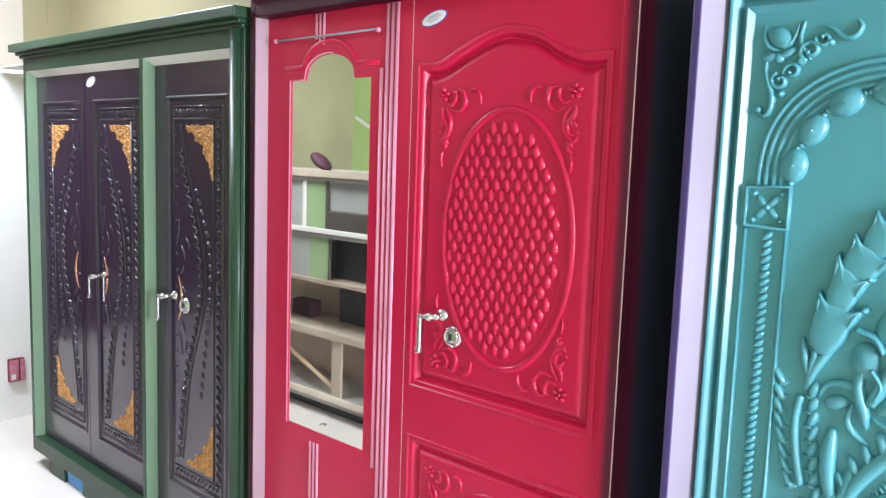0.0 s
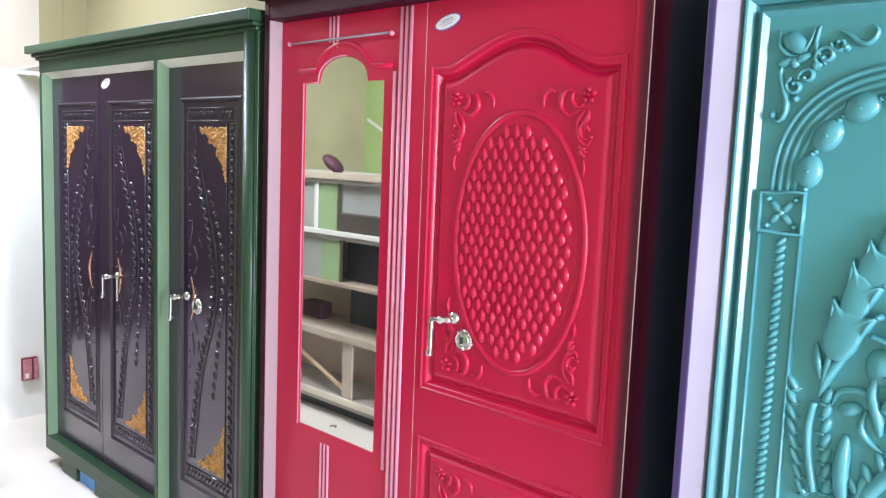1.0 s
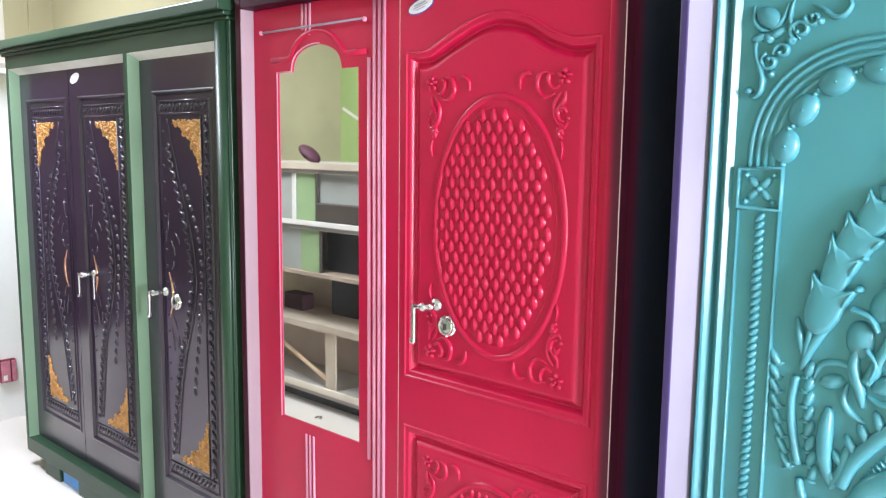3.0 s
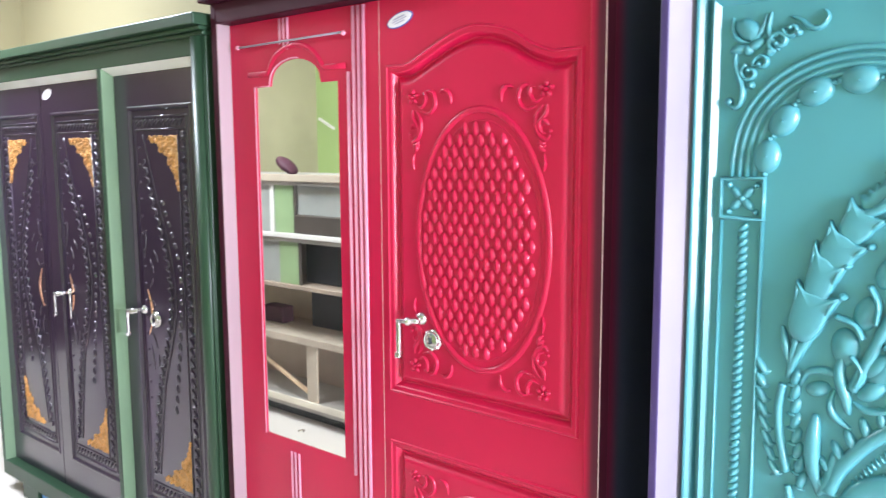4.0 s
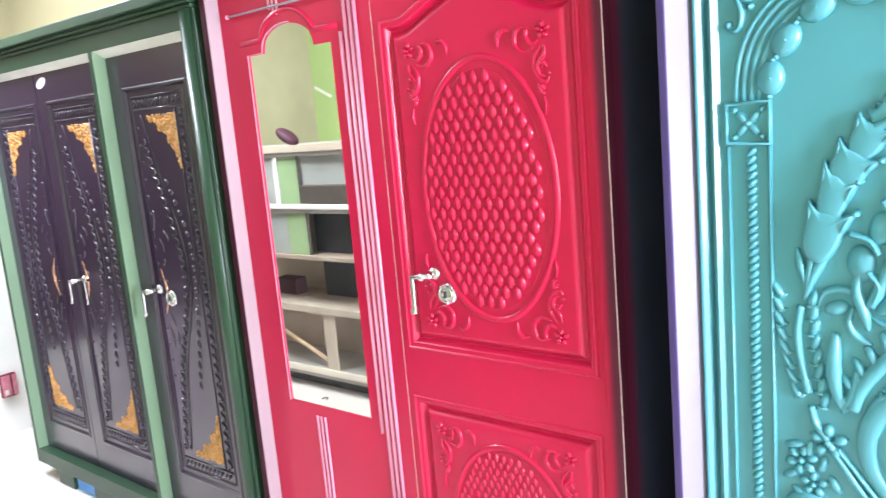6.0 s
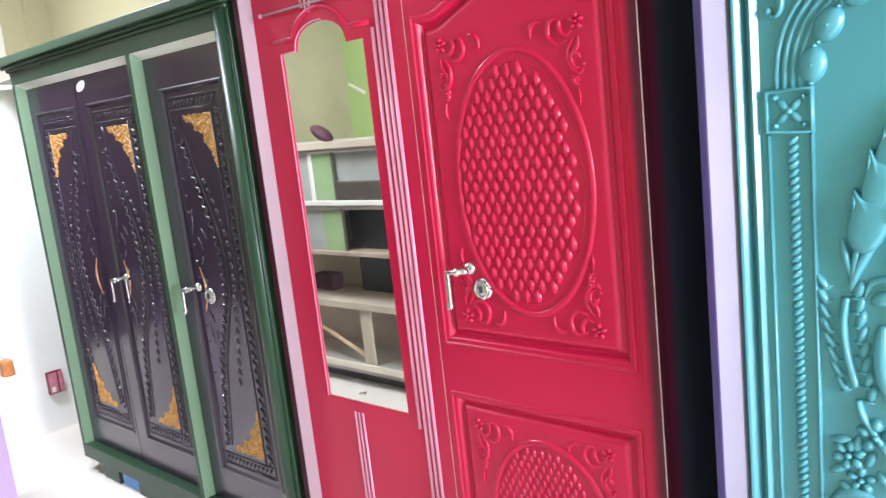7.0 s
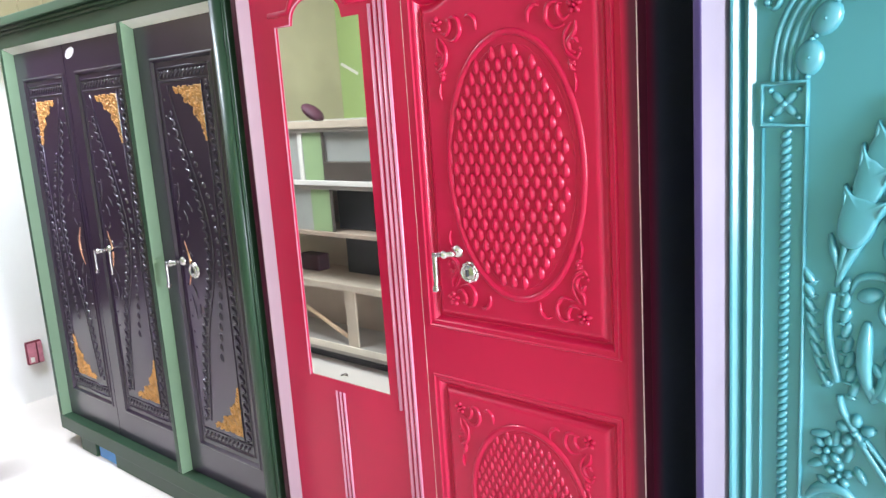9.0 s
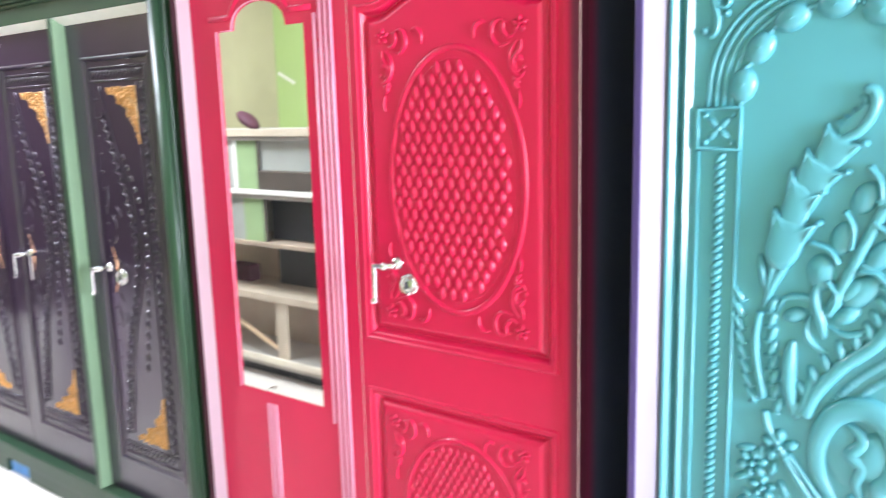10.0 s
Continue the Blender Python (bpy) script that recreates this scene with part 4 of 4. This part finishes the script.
for u, v, ru, rv, h, r in LEAVES:
    teal_part("leaf", lambda bm: dome(bm, u, v, ru, rv, h, YT, r, seg=12, rings=4), "embossed leaf")


def teal_shell(bm):
    # fingers and the toothed wing above the large scroll
    ribbon(bm, smooth_line([(-0.327, 1.040), (-0.330, 1.000), (-0.328, 0.950), (-0.316, 0.900)]), 0.027, 0.020, YT, taper=True, n=8, flat=0.6)
    wing = smooth_line([(-0.300, 0.905), (-0.284, 0.950), (-0.245, 1.005), (-0.195, 1.055), (-0.168, 1.110), (-0.163, 1.150)])
    ribbon(bm, wing, 0.026, 0.016, YT, n=8, flat=0.6)
    ribbon(bm, smooth_line([(-0.318, 0.895), (-0.300, 0.930), (-0.292, 0.985)]), 0.022, 0.015, YT, taper=True, n=8, flat=0.6)
    for k, (u, v, hd) in enumerate(along(wing, 0.030)):
        a = radians(hd + 62)
        dome(bm, u + 0.022 * math.cos(a), v + 0.022 * math.sin(a), 0.024, 0.0095, 0.013, YT, hd + 62)
    inner = [(u + 0.024, v - 0.020) for u, v in wing]
    for o in (0.0, 0.017):
        for k, (u, v, hd) in enumerate(along([(u + o, v - o) for u, v in inner], 0.0095)):
            dome(bm, u, v, 0.010, 0.0036, 0.007, YT, hd + 70, seg=6, rings=2)
    ribbon(bm, smooth_line([(-0.155, 1.190), (-0.157, 1.150), (-0.163, 1.100)]), 0.024, 0.020, YT, taper=True)


def teal_volute(bm):
    big = smooth_line([(-0.245, 0.752), (-0.272, 0.800), (-0.276, 0.860), (-0.252, 0.915), (-0.205, 0.936), (-0.165, 0.912), (-0.148, 0.865), (-0.158, 0.820), (-0.176, 0.798), (-0.168, 0.770), (-0.150, 0.758)])
    ribbon(bm, big, 0.046, 0.019, YT, taper=True, n=8, flat=0.5)
    ribbon(bm, smooth_line([(-0.232, 0.905), (-0.212, 0.890), (-0.206, 0.872), (-0.222, 0.850), (-0.204, 0.832), (-0.212, 0.800), (-0.204, 0.775)]), 0.026, 0.017, YT, taper=True, n=8, flat=0.6)
    dome(bm, -0.238, 0.850, 0.034, 0.062, 0.007, YT, 10, seg=16, rings=4)
    dome(bm, -0.190, 0.850, 0.034, 0.048, 0.015, YT, -10, seg=14, rings=4)
    ribbon(bm, smooth_line([(-0.222, 0.775), (-0.214, 0.745), (-0.216, 0.705)]), 0.020, 0.018, YT, taper=True)


def teal_sprig(bm):
    for u, v, r in ((-0.398, 0.820, 10), (-0.372, 0.815, 80), (-0.350, 0.790, 70), (-0.404, 0.762, 30), (-0.330, 0.755, 120), (-0.388, 0.728, 150)):
        dome(bm, u, v, 0.020, 0.009, 0.010, YT, r)
    ribbon(bm, smooth_line([(-0.420, 0.690), (-0.396, 0.716), (-0.362, 0.720), (-0.334, 0.696)]), 0.024, 0.016, YT, taper=True)


for nm, fn, lb in (("flower_spike", teal_spike, "embossed spike of pointed leaves"), ("flower_spike", teal_spike_small, "embossed spike of pointed leaves"),
                   ("leaf_stem", teal_stem, "embossed stem with paired leaves"), 
                   ("shell_wing", teal_shell, "embossed toothed wing"), ("volute", teal_volute, "large embossed volute"), ("leaf_sprig", teal_sprig, "embossed leaves round the flowers")):
    teal_part(nm, fn, lb)
for u, v, r, n in ((-0.340, 0.836, 0.034, 5), (-0.386, 0.792, 0.030, 6), (-0.366, 0.748, 0.026, 5)):
    teal_part("flower", lambda bm: flower(bm, u, v, r, YT, n), "embossed flower")

# ---- end wall things ----
sk = thing("wall_socket", "pink and dark red electric socket on the white wall", "socket", at=(XL, 0.14, 0.27))
boxpart("plate", (XL, XL + 0.024, 0.100, 0.182, 0.205, 0.330), SOCKET_RED, sk, bevel=0.006)
boxpart("cover", (XL + 0.024, XL + 0.036, 0.104, 0.148, 0.212, 0.324), SOCKET_PINK, sk, "pink glossy face", bevel=0.004)
boxpart("switch", (XL + 0.036, XL + 0.042, 0.110, 0.130, 0.222, 0.250), WHITE_PLASTIC, sk, "small white rocker", bevel=0.003)
boxpart("side_strip", (XL + 0.024, XL + 0.040, 0.156, 0.178, 0.212, 0.324), SOCKET_PINK, sk, "pale pink side strip", bevel=0.004)
sh = thing("wall_bracket", "small white bracket shelf on the end wall", "shelf", at=(XL, -0.09, 0.38))
boxpart("board", (XL, XL + 0.10, -0.150, -0.040, 0.372, 0.386), WHITE_PLASTIC, sh)
boxpart("upstand", (XL, XL + 0.015, -0.150, -0.040, 0.386, 0.44), WHITE_PLASTIC, sh)
bt = thing("bottle", "small amber plastic bottle on the white bracket", "bottle", at=(XL + 0.05, -0.09, 0.386))
bm = bmesh.new()
box(bm, XL + 0.025, XL + 0.085, -0.120, -0.062, 0.386, 0.470, bevel=0.010)
part("body", bm, AMBER, bt)
bm = bmesh.new()
rod_x(bm, (XL + 0.055, -0.091, 0.468), (XL + 0.055, -0.091, 0.505), 0.006)
part("nozzle", bm, WHITE_PLASTIC, bt, smooth=True)
lc = thing("cabinet", "low narrow pale lilac steel cabinet by the end wall", "cabinet", at=(-3.56, -0.50, 0))
boxpart("body", (-3.66, -3.512, -0.60, -0.402, 0.0, 0.70), LILAC, lc, bevel=0.006)
boxpart("door", (-3.512, -3.500, -0.595, -0.405, 0.04, 0.68), LILAC, lc, bevel=0.004)
bm = bmesh.new()
box(bm, XL + 0.03, -3.72, 0.085, 0.20, 1.846, 1.852, bevel=0.001)
tagged(part("ledge_board", bm, WHITE_PLASTIC), "thin white board fixed by the end wall", "board")

# ---- display rack on the other side of the room, seen in the mirror ----
RY = -1.35
rk = thing("display_rack", "open cream display rack with grey shelves and a green back strip", "rack", at=(-3.3, -1.55, 0))
for x0, x1 in ((-2.36, -2.32), (-4.14, -4.10)):
    boxpart("post", (x0, x1, RY - 0.40, RY - 0.365, 0.05, 1.325), SHELF_CREAM, rk)
    boxpart("post", (x0, x1, RY - 0.06, RY - 0.02, 0.05, 1.325), SHELF_CREAM, rk)
for z0, z1, lip, nm, mat, edge in ((1.322, 1.380, 0.036, "top_board", SHELF_GREY, SHELF_BEIGE), (1.012, 1.060, 0.024, "shelf", SHELF_GREY, WHITE_PLASTIC), (0.752, 0.776, 0.020, "shelf", SHELF_TAN, SHELF_TAN), (0.452, 0.490, 0.036, "shelf", SHELF_BEIGE, SHELF_BEIGE), (0.075, 0.135, 0.034, "bottom_board", SHELF_GREY, SHELF_CREAM)):
    sb = boxpart(nm, (-4.15, -2.30, RY - 0.40, RY - 0.012, z0, z1), mat, rk)
    boxpart("front_lip", (-4.15, -2.30, RY - 0.012, RY, z1 - lip, z1 + 0.003), edge, sb, "painted front lip", bevel=0.002)
for z0, z1, y1, mat, lab in ((0.135, 0.452, 0.30, SHELF_TAN, "tan sheet back"), (0.49, 0.752, 0.36, SHELF_CREAM, "cream sheet back"), (0.776, 1.012, 0.30, SHELF_GREY, "grey sheet back"), (1.06, 1.322, 0.05, SHELF_PALE, "pale sheet back")):
    boxpart("back_panel", (-4.12, -2.33, RY - y1 - 0.012, RY - y1, z0, z1), mat, rk, lab)
for z0, z1, dx in ((0.776, 1.012, 0.03), (1.06, 1.322, 0.0)):
    boxpart("side_panel", (-3.90 + dx, -3.505 + dx, RY - 0.040, RY - 0.032, z0, z1), SHELF_PALE, rk, "pale grey sheet panel")
    boxpart("green_strip", (-3.505 + dx, -3.345 + dx, RY - 0.040, RY - 0.030, z0, z1), SHELF_GREEN, rk, "pale green painted strip")
    boxpart("seam", (-3.345 + dx, -3.330 + dx, RY - 0.042, RY - 0.028, z0, z1), BOX_BROWN, rk, "dark edge of the green strip")
boxpart("post", (-3.540, -3.510, RY - 0.031, RY - 0.022, 1.06, 1.322), WHITE_PLASTIC, rk, "white upright")
boxpart("strut", (-3.252, -3.168, RY - 0.026, RY - 0.014, 0.135, 0.452), SHELF_BEIGE, rk, "pale upright strip")
# dark sheet set back under the rack in place of its shadow
boxpart("under_rack_shade", (-4.12, -2.33, RY - 0.10, RY - 0.085, 0.0, 0.076), DARK_BOX, rk, "dark sheet that stands for the shade under the rack")
for dims in ((-3.32, -2.50, RY - 0.047, RY - 0.014, 1.061, 1.165), (-3.36, -2.50, RY - 0.24, RY - 0.12, 0.777, 0.995), (-3.46, -2.50, RY - 0.34, RY - 0.24, 0.491, 0.735)):
    bm = bmesh.new()
    box(bm, *dims, bevel=0.008)
    z = dims[4]
    tagged(part("storage_box", bm, DARK_BOX if z < 1 else BOX_BROWN), "dark storage box on the display rack" if z < 1 else "flat brown board box on the display rack", "box", "boxes on the rack")
bm = bmesh.new()
box(bm, -3.82, -3.64, RY - 0.26, RY - 0.17, 0.491, 0.59, bevel=0.01)
tagged(part("plum_box", bm, PLUM), "plum coloured box on the display rack", "box", "boxes on the rack")
bm = bmesh.new()
ball(bm, (-3.475, RY - 0.10, 1.405), 0.085, (1.0, 0.6, 0.36), 20)
bmesh.ops.rotate(bm, verts=bm.verts, cent=(-3.475, RY - 0.10, 1.405), matrix=Matrix.Rotation(radians(32), 3, "Y"))
bmesh.ops.translate(bm, verts=bm.verts, vec=(0, 0, 1.376 - min(v.co.z for v in bm.verts)))
tagged(part("cushion", bm, PLUM, smooth=True), "plum fabric cushion lying on the rack top", "cushion")
bm = bmesh.new()
rod_x(bm, (-3.70, RY - 0.06, 0.32), (-3.24, RY - 0.03, 0.175), 0.012)
tagged(part("wooden_stick", bm, WOOD, smooth=True), "pale wooden stick leaning in the rack", "stick")
bm = bmesh.new()
ribbon(bm, spiral(-3.19, 0.010, 0.010, 0.022, 0, 200), 0.010, 0.004, -1.26)
bmesh.ops.rotate(bm, verts=bm.verts, cent=(-3.19, -1.26, 0.006), matrix=Matrix.Rotation(radians(80), 3, "X"))
bmesh.ops.translate(bm, verts=bm.verts, vec=(0, 0, 0.0005 - min(v.co.z for v in bm.verts)))
tagged(part("paper_scrap", bm, SHELF_BROWN), "small dark curled scrap lying on the floor", "scrap")
# glint of light on the green wall, made as a pale strip
bm = bmesh.new()
box(bm, -0.092, 0.092, 0.0, 0.003, -0.011, 0.011, bevel=0.001)
bmesh.ops.rotate(bm, verts=bm.verts, cent=(0, 0, 0), matrix=Matrix.Rotation(radians(26), 3, "Y"))
bmesh.ops.translate(bm, verts=bm.verts, vec=(-4.295, YF, 1.706))
tagged(part("glint_strip", bm, WHITE_PLASTIC), "pale slanting strip that stands for a glint of light on the green wall", "tape")
